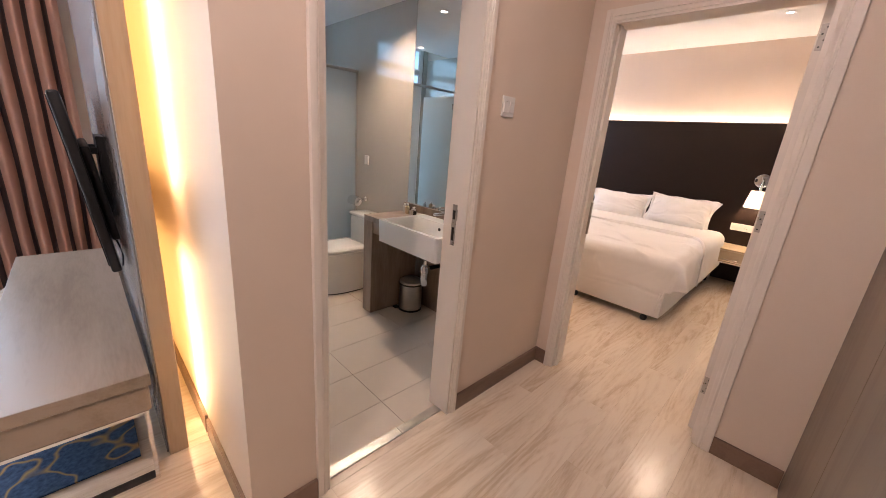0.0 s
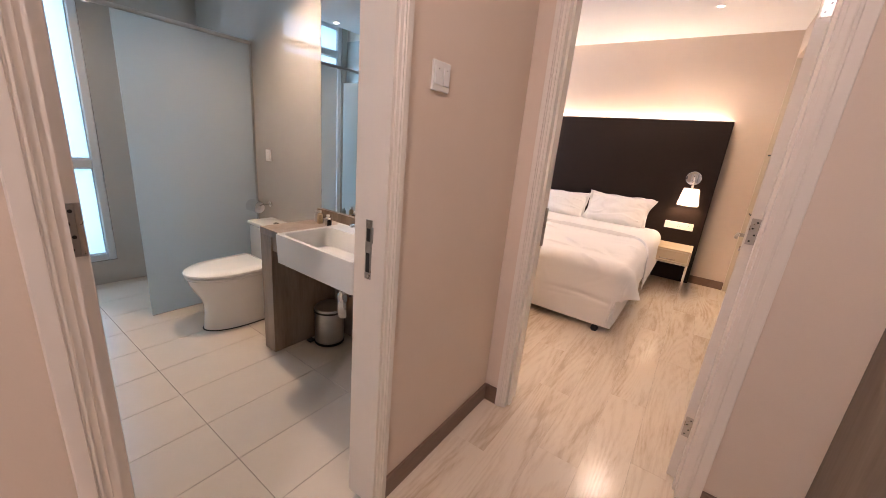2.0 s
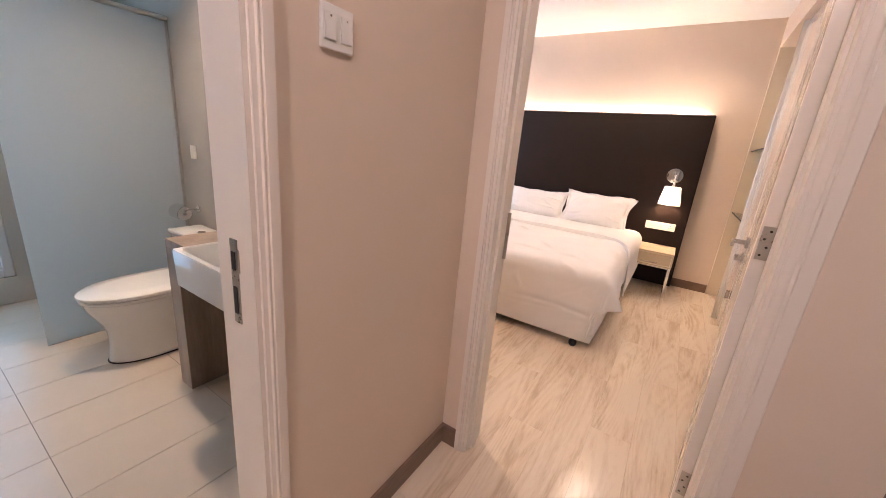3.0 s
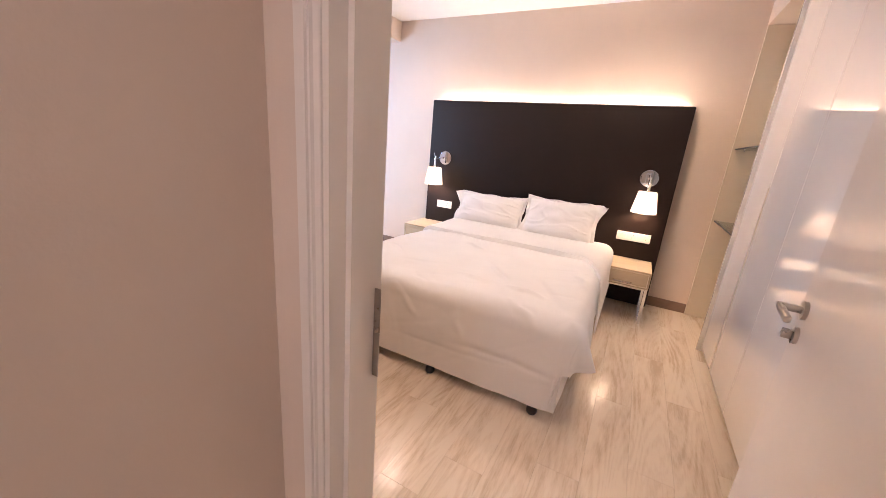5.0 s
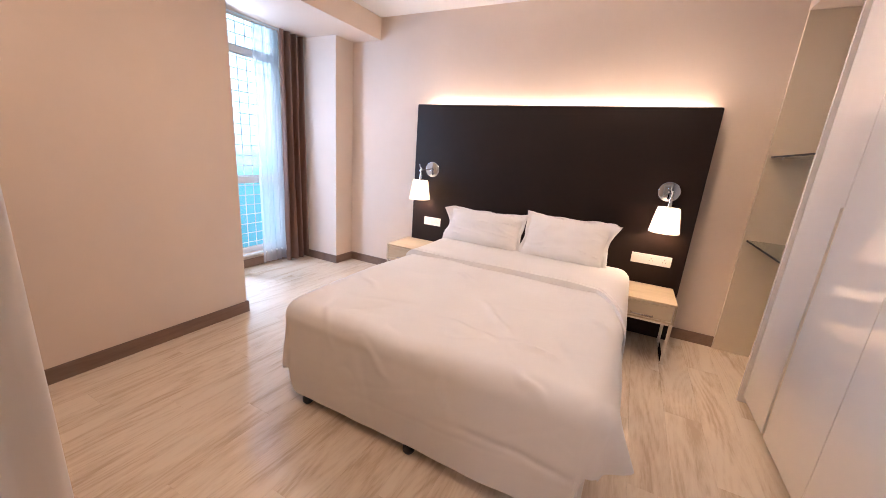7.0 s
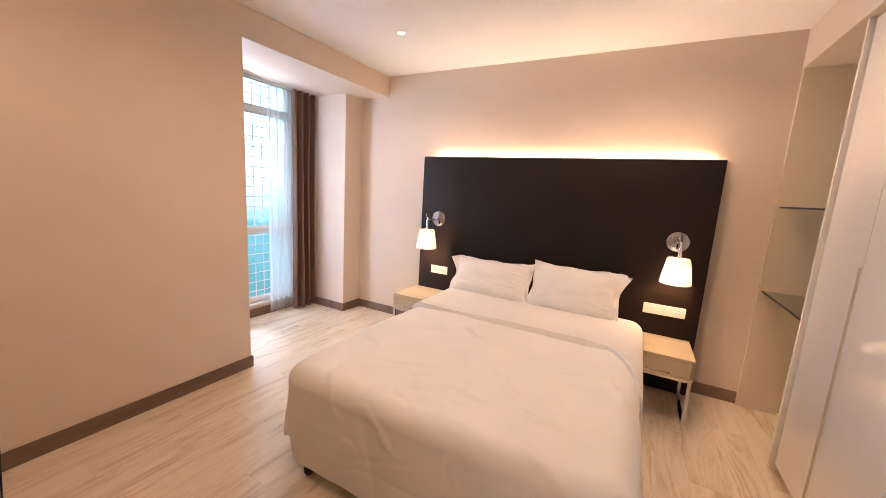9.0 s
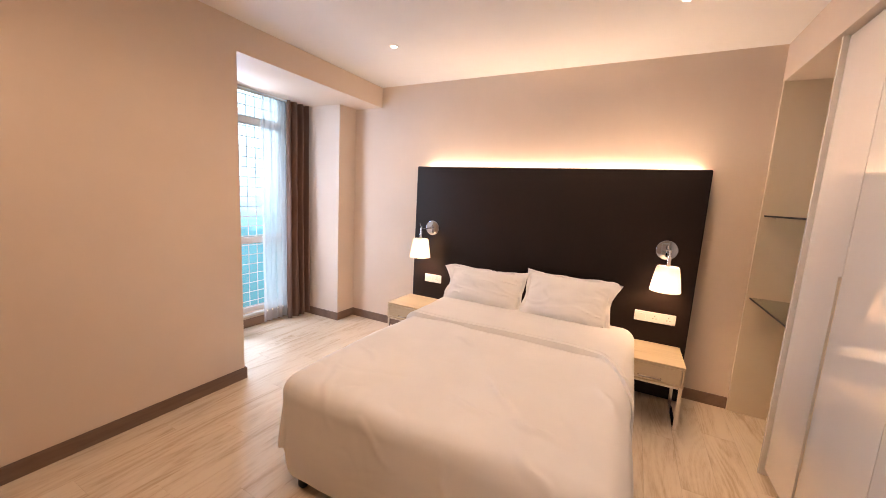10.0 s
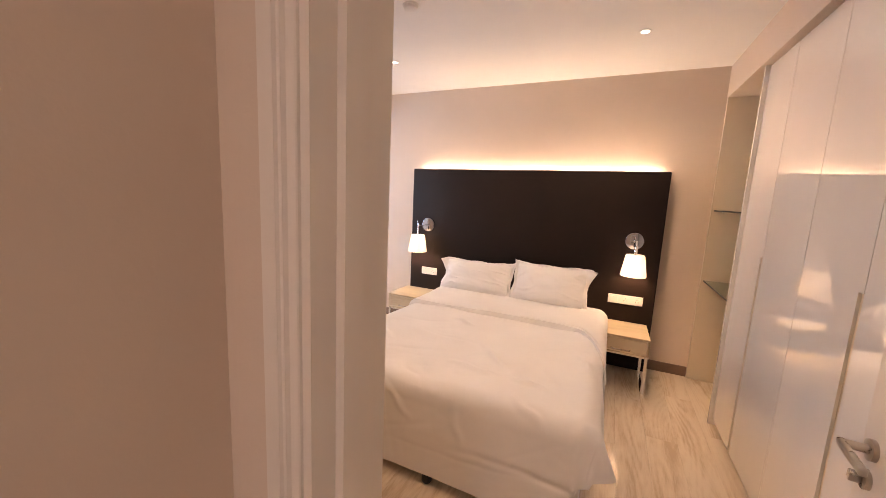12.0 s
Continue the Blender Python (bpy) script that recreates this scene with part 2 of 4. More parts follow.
def lathe(profile, seg=32, m=None):
    """Turns (radius, height) pairs round z."""
    bm = bmesh.new()
    rings = []
    for r, z in profile:
        rings.append([bm.verts.new((max(r, 1e-4) * math.cos(2 * math.pi * i / seg), max(r, 1e-4) * math.sin(2 * math.pi * i / seg), z)) for i in range(seg)])
    for p, q in zip(rings, rings[1:]):
        for i in range(seg):
            bm.faces.new((p[i], p[(i + 1) % seg], q[(i + 1) % seg], q[i]))
    bmesh.ops.remove_doubles(bm, verts=bm.verts, dist=5e-4)
    if m:
        bmesh.ops.transform(bm, matrix=m, verts=bm.verts)
    return bm


def pipe(points, r, seg=10):
    """A round bar along a smooth line through the points."""
    pts = [Vector(p) for p in points]
    bm = bmesh.new()
    rings = []
    for i, p in enumerate(pts):
        d = (pts[min(i + 1, len(pts) - 1)] - pts[max(i - 1, 0)]).normalized()
        q = d.to_track_quat("Z", "Y")
        rings.append([bm.verts.new(p + q @ Vector((r * math.cos(2 * math.pi * k / seg), r * math.sin(2 * math.pi * k / seg), 0))) for k in range(seg)])
    for a, b in zip(rings, rings[1:]):
        for k in range(seg):
            bm.faces.new((a[k], a[(k + 1) % seg], b[(k + 1) % seg], b[k]))
    bm.faces.new(rings[0][::-1])
    bm.faces.new(rings[-1])
    return bm


def grid(nu, nv, fn):
    bm = bmesh.new()
    rows = [[bm.verts.new(fn(i / nu, j / nv)) for i in range(nu + 1)] for j in range(nv + 1)]
    for j in range(nv):
        for i in range(nu):
            bm.faces.new((rows[j][i], rows[j][i + 1], rows[j + 1][i + 1], rows[j + 1][i]))
    return bm


def thick(bm, t):
    """Gives an open sheet a back, t behind it, and closed edges."""
    bm.normal_update()
    rim = [e for e in bm.edges if e.is_boundary]
    back = {v: bm.verts.new(v.co - v.normal * t) for v in bm.verts[:]}
    for f in bm.faces[:]:
        bm.faces.new([back[v] for v in reversed(f.verts)])
    for e in rim:
        f = e.link_faces[0]
        vs = list(f.verts)
        a, c = e.verts
        if vs[(vs.index(a) + 1) % len(vs)] is not c:
            a, c = c, a
        bm.faces.new((c, a, back[a], back[c]))
    return bm


def loft(sections):
    """Joins closed rings of equal length, with both ends filled."""
    bm = bmesh.new()
    rings = [[bm.verts.new(p) for p in s] for s in sections]
    n = len(rings[0])
    for a, b in zip(rings, rings[1:]):
        for k in range(n):
            bm.faces.new((a[k], a[(k + 1) % n], b[(k + 1) % n], b[k]))
    bm.faces.new(rings[0][::-1])
    bm.faces.new(rings[-1])
    return bm

# ---- plan ----
H = 2.83            # ceiling of hall, living room and bedroom
HB = 2.476          # bathroom ceiling
XB = -0.966         # hall face of the bathroom wall
YD = 2.095          # hall face of the bedroom wall
YN = 5.83           # headboard wall
XW = -3.37          # bedroom west wall
BD0, BD1 = 0.513, 1.220     # bathroom doorway, along y
RD0, RD1 = -0.838, 0.018    # bedroom doorway, along x
DH = 2.10

# ---- large structure ----


def wall(name, label, *sets, material="wall"):
    return setting(part(name, boxes(*sets), material), label, "wall")


wall("wall_bathroom_east", "beige wallpapered wall with the bathroom doorway", (XB - 0.13, XB, 0.235, BD0, 0, H), (XB - 0.13, XB, BD1, YD, 0, H), (XB - 0.13, XB, BD0, BD1, DH, H))
wall("wall_tv", "beige wall behind the backlit television panel", (-4.40, XB - 0.13, 0.235, 0.346, 0, H))
wall("wall_bedroom_south", "beige wall with the bedroom doorway", (-4.40, XB - 0.13, 2.024, 2.230, 0, H), (XB - 0.13, RD0, YD, 2.230, 0, H), (RD0, RD1, YD, 2.230, DH, H), (RD1, 0.90, YD, 2.230, 0, H))
wall("wall_bedroom_west", "plain beige wall beside the window bay", (XW - 0.13, XW, 2.230, 4.045, 0, H), (-4.40, XW - 0.13, 3.92, 4.045, 0, H))
wall("wall_bedroom_window", "beige wall around the bedroom window", (-4.60, -4.40, 3.92, 4.20, 0, H), (-4.60, -4.40, 5.36, 5.98, 0, H), (-4.60, -4.40, 4.20, 5.36, 0, 0.16), (-4.60, -4.40, 4.20, 5.36, 2.72, H))
wall("wall_north", "beige wallpapered wall behind the headboard", (-4.40, 1.05, YN, 5.98, 0, H))
wall("wall_east", "beige wall behind the wardrobe", (0.90, 1.05, -3.15, YN, 0, H))
wall("wall_living_south", "beige wall of the living room", (-4.60, 0.90, -3.15, -3.0, 0, H))
wall("wall_living_west", "beige wall around the living room window", (-4.60, -4.40, -3.0, -2.5, 0, H), (-4.60, -4.40, -0.5, 0.235, 0, H), (-4.60, -4.40, -2.5, -0.5, 0, 0.2), (-4.60, -4.40, -2.5, -0.5, 2.6, H))
setting(part("wall_column", box(-4.40, -3.765, 5.545, YN, 0, 2.604), "wall"), "beige wall pier beside the window bay", "pier")
setting(part("ceiling_beam", box(-4.40, XW, 4.045, YN, 2.604, H - 0.002), "wall"), "beige dropped beam over the window bay", "beam")
setting(part("ceiling_bulkhead", box(0.247, 0.90, 2.230, YN, 2.566, H - 0.002), "wall"), "beige bulkhead above the wardrobe", "bulkhead")
setting(part("ceiling", boxes((-4.60, 1.05, -3.15, 5.98, H, H + 0.15)), "ceil"), "plain white painted ceiling", "ceiling")
setting(part("ceiling_bathroom", boxes((-3.70, XB - 0.13, 0.346, 2.024, HB, HB + 0.1), (-4.40, -3.70, 1.46, 2.024, HB, HB + 0.1), (-4.40, -3.70, 0.346, 1.46, 2.64, 2.70), (-3.70, -3.68, 0.346, 1.46, HB + 0.1, 2.70), (-4.40, -3.70, 1.46, 1.48, HB + 0.1, 2.70)), "ceil"), "lower white bathroom ceiling", "ceiling")
# bathroom linings, polished tile
wall("wall_bathroom_north", "polished pale grey tiled wall", (-4.13, XB - 0.134, 2.018, 2.024, 0, HB), material="bathwall")
wall("wall_bathroom_south", "polished pale grey tiled wall", (-4.13, XB - 0.134, 0.346, 0.352, 0, HB), material="bathwall")
wall("wall_bathroom_west", "polished pale grey tiled wall around the frosted window", (-4.40, -4.13, 0.346, 0.42, 0, 2.64), (-4.40, -4.13, 1.24, 2.024, 0, HB), (-4.40, -4.13, 1.24, 1.46, HB, 2.64), (-4.40, -4.13, 0.42, 1.24, 0, 0.20), material="bathwall")
wall("wall_bathroom_lining", "polished tiled wall beside the bathroom door", (XB - 0.134, XB - 0.13, 0.352, BD0, 0, HB), (XB - 0.134, XB - 0.13, BD1, 2.018, 0, HB), (XB - 0.134, XB - 0.13, BD0, BD1, DH, HB), material="bathwall")


def skirting(name, *runs):
    """Runs of (x0, x1, y0, y1); 95 mm high with an eased top edge."""
    bm = bmesh.new()
    for x0, x1, y0, y1 in runs:
        vs = add_box(bm, x0, x1, y0, y1, 0, 0.097)
    bmesh.ops.bevel(bm, geom=[e for e in bm.edges if all(v.co.z > 0.09 for v in e.verts)], offset=0.003, segments=2, affect="EDGES")
    return setting(part(name, bm, "base"), "dark brown wood-grain skirting board", "baseboard")


skirting("baseboard", (XB, XB + 0.014, 0.221, 0.470), (XB, XB + 0.014, 1.268, YD - 0.014), (XB, -0.880, YD - 0.014, YD))
skirting("baseboard", (0.088, 0.358, YD - 0.014, YD))
skirting("baseboard", (-1.575, XB, 0.221, 0.235), (-4.40, -1.60, 0.221, 0.235))
skirting("baseboard", (XW, XW + 0.014, 2.244, 4.059), (-4.386, XW, 4.045, 4.059))
skirting("baseboard", (-4.40, -4.386, 4.06, 5.531), (-4.386, -3.751, 5.531, 5.545), (-3.765, -3.751, 5.545, YN - 0.014), (-3.765, 0.246, YN - 0.014, YN))
skirting("baseboard", (-3.356, -0.89, 2.230, 2.244))


def casing(name, axis, face, out, a0, a1, inner0, inner1, label, bead=False):
    """Moulded architrave on one side of a doorway, two uprights and a head: flat board, step and outer bead."""
    bm = bmesh.new()

    def slab(s0, s1, d0, d1, z0, z1):
        lo, hi = sorted((face + out * d0, face + out * d1))
        if axis == "y":
            add_box(bm, lo, hi, s0, s1, z0, z1)
        else:
            add_box(bm, s0, s1, lo, hi, z0, z1)
    for o, i in ((a0, inner0), (a1, inner1)):
        w = i - o
        prof = [(0, 0), (0, 0.013), (0.04, 0.016), (0.46, 0.018), (0.52, 0.0175), (0.56, 0.0135), (0.60, 0.0135), (0.64, 0.0155), (0.70, 0.0155), (0.76, 0.011), (0.80, 0.0105), (0.97, 0.0095), (1, 0.008), (1, 0)]
        if bead:
            prof = [(0, 0), (0, 0.014), (0.05, 0.017), (0.62, 0.017), (0.68, 0.012), (0.74, 0.012), (0.77, 0.017), (0.80, 0.0205), (0.85, 0.0235), (0.90, 0.0240), (0.95, 0.0225), (0.985, 0.019), (1, 0.014), (1, 0)]
        rings = []
        for z in (0, DH + 0.055):
            rings.append([(face + out * d, o + s * w, z) if axis == "y" else (o + s * w, face + out * d, z) for s, d in prof])
        lb = loft(rings)
        bmesh.ops.recalc_face_normals(lb, faces=lb.faces[:])
        me = bpy.data.meshes.new("profile")
        lb.to_mesh(me)
        lb.free()
        bm.from_mesh(me)
        bpy.data.meshes.remove(me)
    slab(inner0, inner1, 0, 0.010, DH, DH + 0.02)
    slab(inner0, inner1, 0, 0.0165, DH + 0.02, DH + 0.055)
    return setting(part(name, bm, "paint", smooth=True), label, "door frame")


casing("trim_bathroom_door", "y", XB, 1, 0.470, 1.268, BD0, BD1, "white painted moulded door casing")
casing("trim_bedroom_door", "x", YD, -1, -0.884, 0.088, RD0, RD1, "white painted moulded door casing")
casing("trim_bedroom_door_inside", "x", 2.230, 1, -0.910, 0.090, RD0 - 0.004, RD1 + 0.004, "white painted moulded door casing with an inner bead", bead=True)
# door linings with a rebate
setting(part("trim_bathroom_jamb", boxes((XB - 0.136, XB + 0.004, BD0, BD0 + 0.012, 0, DH), (XB - 0.136, XB + 0.004, BD1 - 0.012, BD1, 0, DH), (XB - 0.136, XB + 0.004, BD0 + 0.012, BD1 - 0.012, DH - 0.012, DH)), "paint"), "white painted door lining", "door frame")
setting(part("trim_bedroom_jamb", boxes((RD0, RD0 + 0.012, YD - 0.004, 2.233, 0, DH), (RD1 - 0.012, RD1, YD - 0.004, 2.233, 0, DH), (RD0 + 0.012, RD1 - 0.012, YD - 0.004, 2.233, DH - 0.012, DH),
                                        (RD0 + 0.012, RD0 + 0.024, YD + 0.035, YD + 0.070, 0, DH - 0.012), (RD1 - 0.022, RD1 - 0.012, YD + 0.035, YD + 0.070, 0, DH - 0.012)), "paint"), "white painted door lining with a rebate", "door frame")


def strike_plate(at, rz):
    t = thing("strike_plate", "satin nickel strike plate, shade of two lock holes as dark patches", "strike plate", at=at, rz=rz)
    part("plate", box(-0.014, 0.014, -0.002, 0.001, -0.10, 0.10, 0.0008, 1), "nickel", t)
    # Solid dark blocks put on for the shade inside the two holes.
    part("latch_hole_shade", box(-0.007, 0.007, -0.004, -0.002, 0.03, 0.072), "dark", t)
    part("bolt_hole_shade", box(-0.007, 0.007, -0.004, -0.002, -0.075, -0.01), "dark", t)
    part("lip", box(0.011, 0.019, -0.003, 0.003, 0.025, 0.078, 0.001, 1), "nickel", t)
    for z in (-0.09, 0.09):
        part("screw", tube((0, -0.0035, z), (0, -0.001, z), 0.0035, seg=10), "nickel", t)
    return t


strike_plate((XB - 0.068, BD1 - 0.0125, 1.045), 0)
strike_plate((RD0 + 0.0125, 2.214, 1.035), 180)

# threshold of the bathroom
th = new("threshold")
setting(th, "brushed steel threshold strip in two lengths", "threshold")
for y0, y1 in ((BD0 + 0.012, 0.9385), (0.9410, BD1 - 0.012)):
    part("strip", box(-1.054, -1.002, y0, y1, -0.004, 0.004, 0.0015, 1), "steel", th)


def switch(name, label, cat, at, rz, w, h, rockers, holes=0):
    """Wall plate seen along local -y."""
    t = thing(name, label, cat, at=at, rz=rz)
    part("plate", box(-w / 2, w / 2, -0.009, 0, -h / 2, h / 2, 0.003, 2), "white", t)
    for i in range(rockers):
        x = -w / 2 + w * (i + 0.5) / max(rockers, 1)
        if holes and i >= rockers - holes:
            part("socket", box(x - 0.030, x + 0.030, -0.0105, -0.009, -0.031, 0.031, 0.0007, 1), "white", t)
            # Dark spots stand proud for the shade inside the pin holes.
            for dx, dz in ((0, 0.013), (-0.011, -0.009), (0.011, -0.009)):
                part("pin_hole_shade", box(x + dx - 0.0022, x + dx + 0.0022, -0.0112, -0.0105, dz - 0.004, dz + 0.004), "dark", t)
            part("rocker", box(x + 0.012, x + 0.022, -0.0135, -0.0105, 0.012, 0.026, 0.001, 1), "white", t)
        else:
            part("rocker", box(x - w / rockers * 0.36, x + w / rockers * 0.36, -0.013, -0.009, -h * 0.30, h * 0.30, 0.002, 2), "white", t)
            part("indicator", box(x - 0.002, x + 0.002, -0.0136, -0.013, h * 0.2, h * 0.2 + 0.004), "nickel", t)
    return t


switch("light_switch", "white double rocker light switch on beige wall", "light switch", (XB, 1.424, 1.601), 90, 0.090, 0.088, 2)
switch("wall_socket", "white switched socket plate on polished tile wall", "socket", (-3.046, 2.018, 1.187), 0, 0.07, 0.088, 1)
switch("wall_socket", "white double plate on dark headboard above nightstand", "socket", (-2.478, 5.66, 0.716), 0, 0.20, 0.086, 2, 1)
switch("wall_socket", "long white plate with two sockets on dark headboard", "socket", (-0.355, 5.66, 0.706), 0, 0.30, 0.086, 3, 2)

# ---- windows ----


def window_frame(name, label, x, y0, y1, z0, z1, rails, pane, mull=(), b=0.055, d=0.06):
    """A window in a west wall; rails at heights, mullions at places along y."""
    w = new(name)
    w.matrix_world = pose(x, y0, z0)
    setting(w, label, "window")
    L, T = y1 - y0, z1 - z0
    part("window_frame", boxes((0, d, 0, b, 0, T), (0, d, L - b, L, 0, T), (0, d, b, L - b, 0, b), (0, d, b, L - b, T - b, T), r=0.006), "upvc", w)
    zs = [b] + [r - z0 for r in rails] + [T - b]
    ys = [b] + [m - y0 for m in mull] + [L - b]
    for r in rails:
        part("transom", box(0.004, d - 0.004, b, L - b, r - z0 - 0.035, r - z0 + 0.035, 0.005, 1), "upvc", w)
    for m in mull:
        part("mullion", box(0.006, d - 0.006, m - y0 - 0.03, m - y0 + 0.03, b, T - b, 0.005, 1), "upvc", w)
    for za, zb in zip(zs, zs[1:]):
        for ya, yb in zip(ys, ys[1:]):
            lo, hi = (0.035 if za > b else 0), (0.035 if zb < T - b else 0)
            l2, h2 = (0.03 if ya > b else 0), (0.03 if yb < L - b else 0)
            p = part("pane", box(0.026, 0.032, ya + l2, yb - h2, za + lo, zb - hi), pane, w)
            p.visible_shadow = False
            part("gasket", boxes((0.033, 0.038, ya + l2, ya + l2 + 0.008, za + lo, zb - hi), (0.033, 0.038, yb - h2 - 0.008, yb - h2, za + lo, zb - hi), (0.033, 0.038, ya + l2 + 0.008, yb - h2 - 0.008, za + lo, za + lo + 0.008), (0.033, 0.038, ya + l2 + 0.008, yb - h2 - 0.008, zb - hi - 0.008, zb - hi)), "steel", w)
    return w


window_frame("window_1", "tall white framed bedroom window with transoms", -4.50, 4.20, 5.36, 0.16, 2.72, (1.0, 2.32), "pane", (4.66,))
window_frame("window_2", "white framed frosted bathroom window", -4.20, 0.42, 1.24, 0.20, 2.636, (1.0, 2.31), "frostwin")
window_frame("window_3", "white framed living room window behind curtains", -4.50, -2.5, -0.5, 0.2, 2.6, (1.0,), "pane", (-1.5,))
wh = part("window_handle", boxes((0.060, 0.072, 0.38, 0.41, 0.815, 0.855), (0.072, 0.084, 0.30, 0.41, 0.826, 0.842), r=0.003), "nickel", scene.objects["window_2"], "dark metal sash handle")
setting(part("window_sill", box(-4.40, -4.36, 4.15, 5.40, 0.135, 0.16, 0.004, 1), "upvc"), "white window sill", "window sill")

# security grille outside the bedroom window
gr = thing("window_grille", "white square-mesh security grille outside the window", "grille", at=(-4.66, 4.1, 0.1))
for i in range(12):
    part("bar", box(0, 0.008, 0.11 * i, 0.11 * i + 0.006, 0, 2.7), "upvc", gr)
for i in range(24):
    part("crossbar", box(0.009, 0.015, 0, 1.32, 0.115 * i, 0.115 * i + 0.009), "upvc", gr)

# far view: backdrop with haze and daylight put into its glowing colour
bd, nt, b = mat("painted_hazy_view", 1.0)
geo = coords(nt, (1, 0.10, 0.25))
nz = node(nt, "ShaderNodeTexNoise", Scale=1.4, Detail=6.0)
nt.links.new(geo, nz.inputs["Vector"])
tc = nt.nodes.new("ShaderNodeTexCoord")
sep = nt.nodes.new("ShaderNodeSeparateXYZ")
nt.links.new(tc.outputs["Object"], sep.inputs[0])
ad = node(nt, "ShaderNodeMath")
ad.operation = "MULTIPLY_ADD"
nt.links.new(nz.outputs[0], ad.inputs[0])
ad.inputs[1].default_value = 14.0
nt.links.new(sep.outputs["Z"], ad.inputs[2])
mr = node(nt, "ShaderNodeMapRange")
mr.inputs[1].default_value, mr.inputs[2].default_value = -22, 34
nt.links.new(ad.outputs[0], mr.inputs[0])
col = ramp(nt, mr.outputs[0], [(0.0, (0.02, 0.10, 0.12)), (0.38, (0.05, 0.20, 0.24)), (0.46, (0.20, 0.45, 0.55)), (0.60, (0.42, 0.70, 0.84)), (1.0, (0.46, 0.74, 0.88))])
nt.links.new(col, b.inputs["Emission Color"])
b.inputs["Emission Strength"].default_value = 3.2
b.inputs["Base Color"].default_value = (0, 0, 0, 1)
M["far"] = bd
setting(part("backdrop", box(-70.2, -70, -160, 170, -40, 90), "far"), "self-lit backdrop painted with hazy bluish trees and bright sky far below", "backdrop")
setting(part("ground", box(-400, 300, -300, 300, -30.5, -30), "slab"), "ground far below the flat", "ground")

# ---- doors ----


def door_leaf(name, label, m, w, t0, t1, hz):
    """A flush leaf from its hinge edge along local x, t0 to t1 thick, with lever handles and thumb turns on both faces."""
    d = new(name)
    d.matrix_world = m
    setting(d, label, "door")
    part("door_leaf", box(0.004, w, t0, t1, 0, DH - 0.02, 0.003, 2), "leaf", d)
    hx = w - 0.061
    for side, y0 in ((1, t1), (-1, t0)):
        h = part("handle", tube((hx, y0, hz), (hx, y0 + side * 0.010, hz), 0.026, seg=28), "nickel", d, "satin nickel lever handle", smooth=True)
        part("neck", tube((hx, y0 + side * 0.010, hz), (hx, y0 + side * 0.055, hz), 0.0105, seg=16), "nickel", h, smooth=True)
        part("lever", box(hx - 0.125, hx + 0.011, y0 + side * 0.055 - 0.008, y0 + side * 0.055 + 0.008, hz - 0.010, hz + 0.010, 0.006, 3), "nickel", h, smooth=True)
        k = part("keyhole_plate", tube((hx, y0, hz - 0.075), (hx, y0 + side * 0.010, hz - 0.075), 0.024, seg=28), "nickel", d, smooth=True)
        part("thumb_turn", box(hx - 0.007, hx + 0.007, y0 + side * 0.010, y0 + side * 0.034, hz - 0.089, hz - 0.061, 0.004, 2), "nickel", k, smooth=True)
    part("latch_plate", box(w - 0.0005, w + 0.0015, t0 + 0.009, t1 - 0.009, hz - 0.13, hz + 0.07), "nickel", d)


def door_hinge(at, rz, group, w=0.015):
    hg = thing("door_hinge", "satin steel butt hinge with screws on door edge", "hinge", group, at=at, rz=rz)
    part("flap", box(-w, w, -0.0015, 0.001, -0.05, 0.05, 0.0008, 1), "nickel", hg)
    part("knuckle", tube((w + 0.004, 0.002, -0.05), (w + 0.004, 0.002, 0.05), 0.005, seg=14), "nickel", hg, smooth=True)
    for i, zz in enumerate((-0.036, -0.012, 0.012, 0.036)):
        part("screw", tube((w * (0.66 * (i % 2) - 0.33), -0.0024, zz), (w * (0.66 * (i % 2) - 0.33), -0.0012, zz), 0.0035, seg=10), "dark", hg)


door_leaf("door_1", "glossy white bedroom door standing open", pose(-0.036, 2.197, 0.008, 0, 0, 90 - 7.3), 0.826, -0.040, 0, 1.06)
door_leaf("door_2", "glossy white bathroom door standing open inwards", pose(-1.1045, BD0 + 0.054, 0.012, 0, 0, 179), 0.645, 0, 0.040, 1.05)
for z in (0.29, 1.185, 1.95):
    door_hinge((-0.014, 2.1935, z), -7, "bedroom door hinges")
    door_hinge((-1.1060, BD0 + 0.034, z), 90, "bathroom door hinges", 0.009)

# ---- bed ----
BX0, BX1, BY0, BY1 = -2.145, -0.565, 3.46, 5.60
bed = thing("bed", "divan bed with a white cloth base on black castors", "bed", at=(0, 0, 0))


def soft_block(x0, x1, y0, y1, z0, z1, r, wob, n=40):
    bm = box(x0, x1, y0, y1, z0, z1)
    bmesh.ops.subdivide_edges(bm, edges=bm.edges[:], cuts=10, use_grid_fill=True)
    c = Vector(((x0 + x1) / 2, (y0 + y1) / 2, (z0 + z1) / 2))
    hx, hy, hz = (x1 - x0) / 2 - r, (y1 - y0) / 2 - r, (z1 - z0) / 2 - r
    for v in bm.verts:
        p = v.co - c
        q = Vector((max(-hx, min(hx, p.x)), max(-hy, min(hy, p.y)), max(-hz, min(hz, p.z))))
        d = p - q
        if d.length > 1e-6:
            v.co = c + q + d.normalized() * min(r, d.length)
        v.co += Vector((noise.noise(v.co * 3.1), noise.noise(v.co * 3.1 + Vector((9, 0, 0))), noise.noise(v.co * 3.1 + Vector((0, 9, 0))))) * wob
    return bm


part("divan_base", soft_block(BX0 + 0.02, BX1 + 0.008, BY0 + 0.010, BY1, 0.052, 0.34, 0.02, 0.004), "linen", bed, smooth=True)
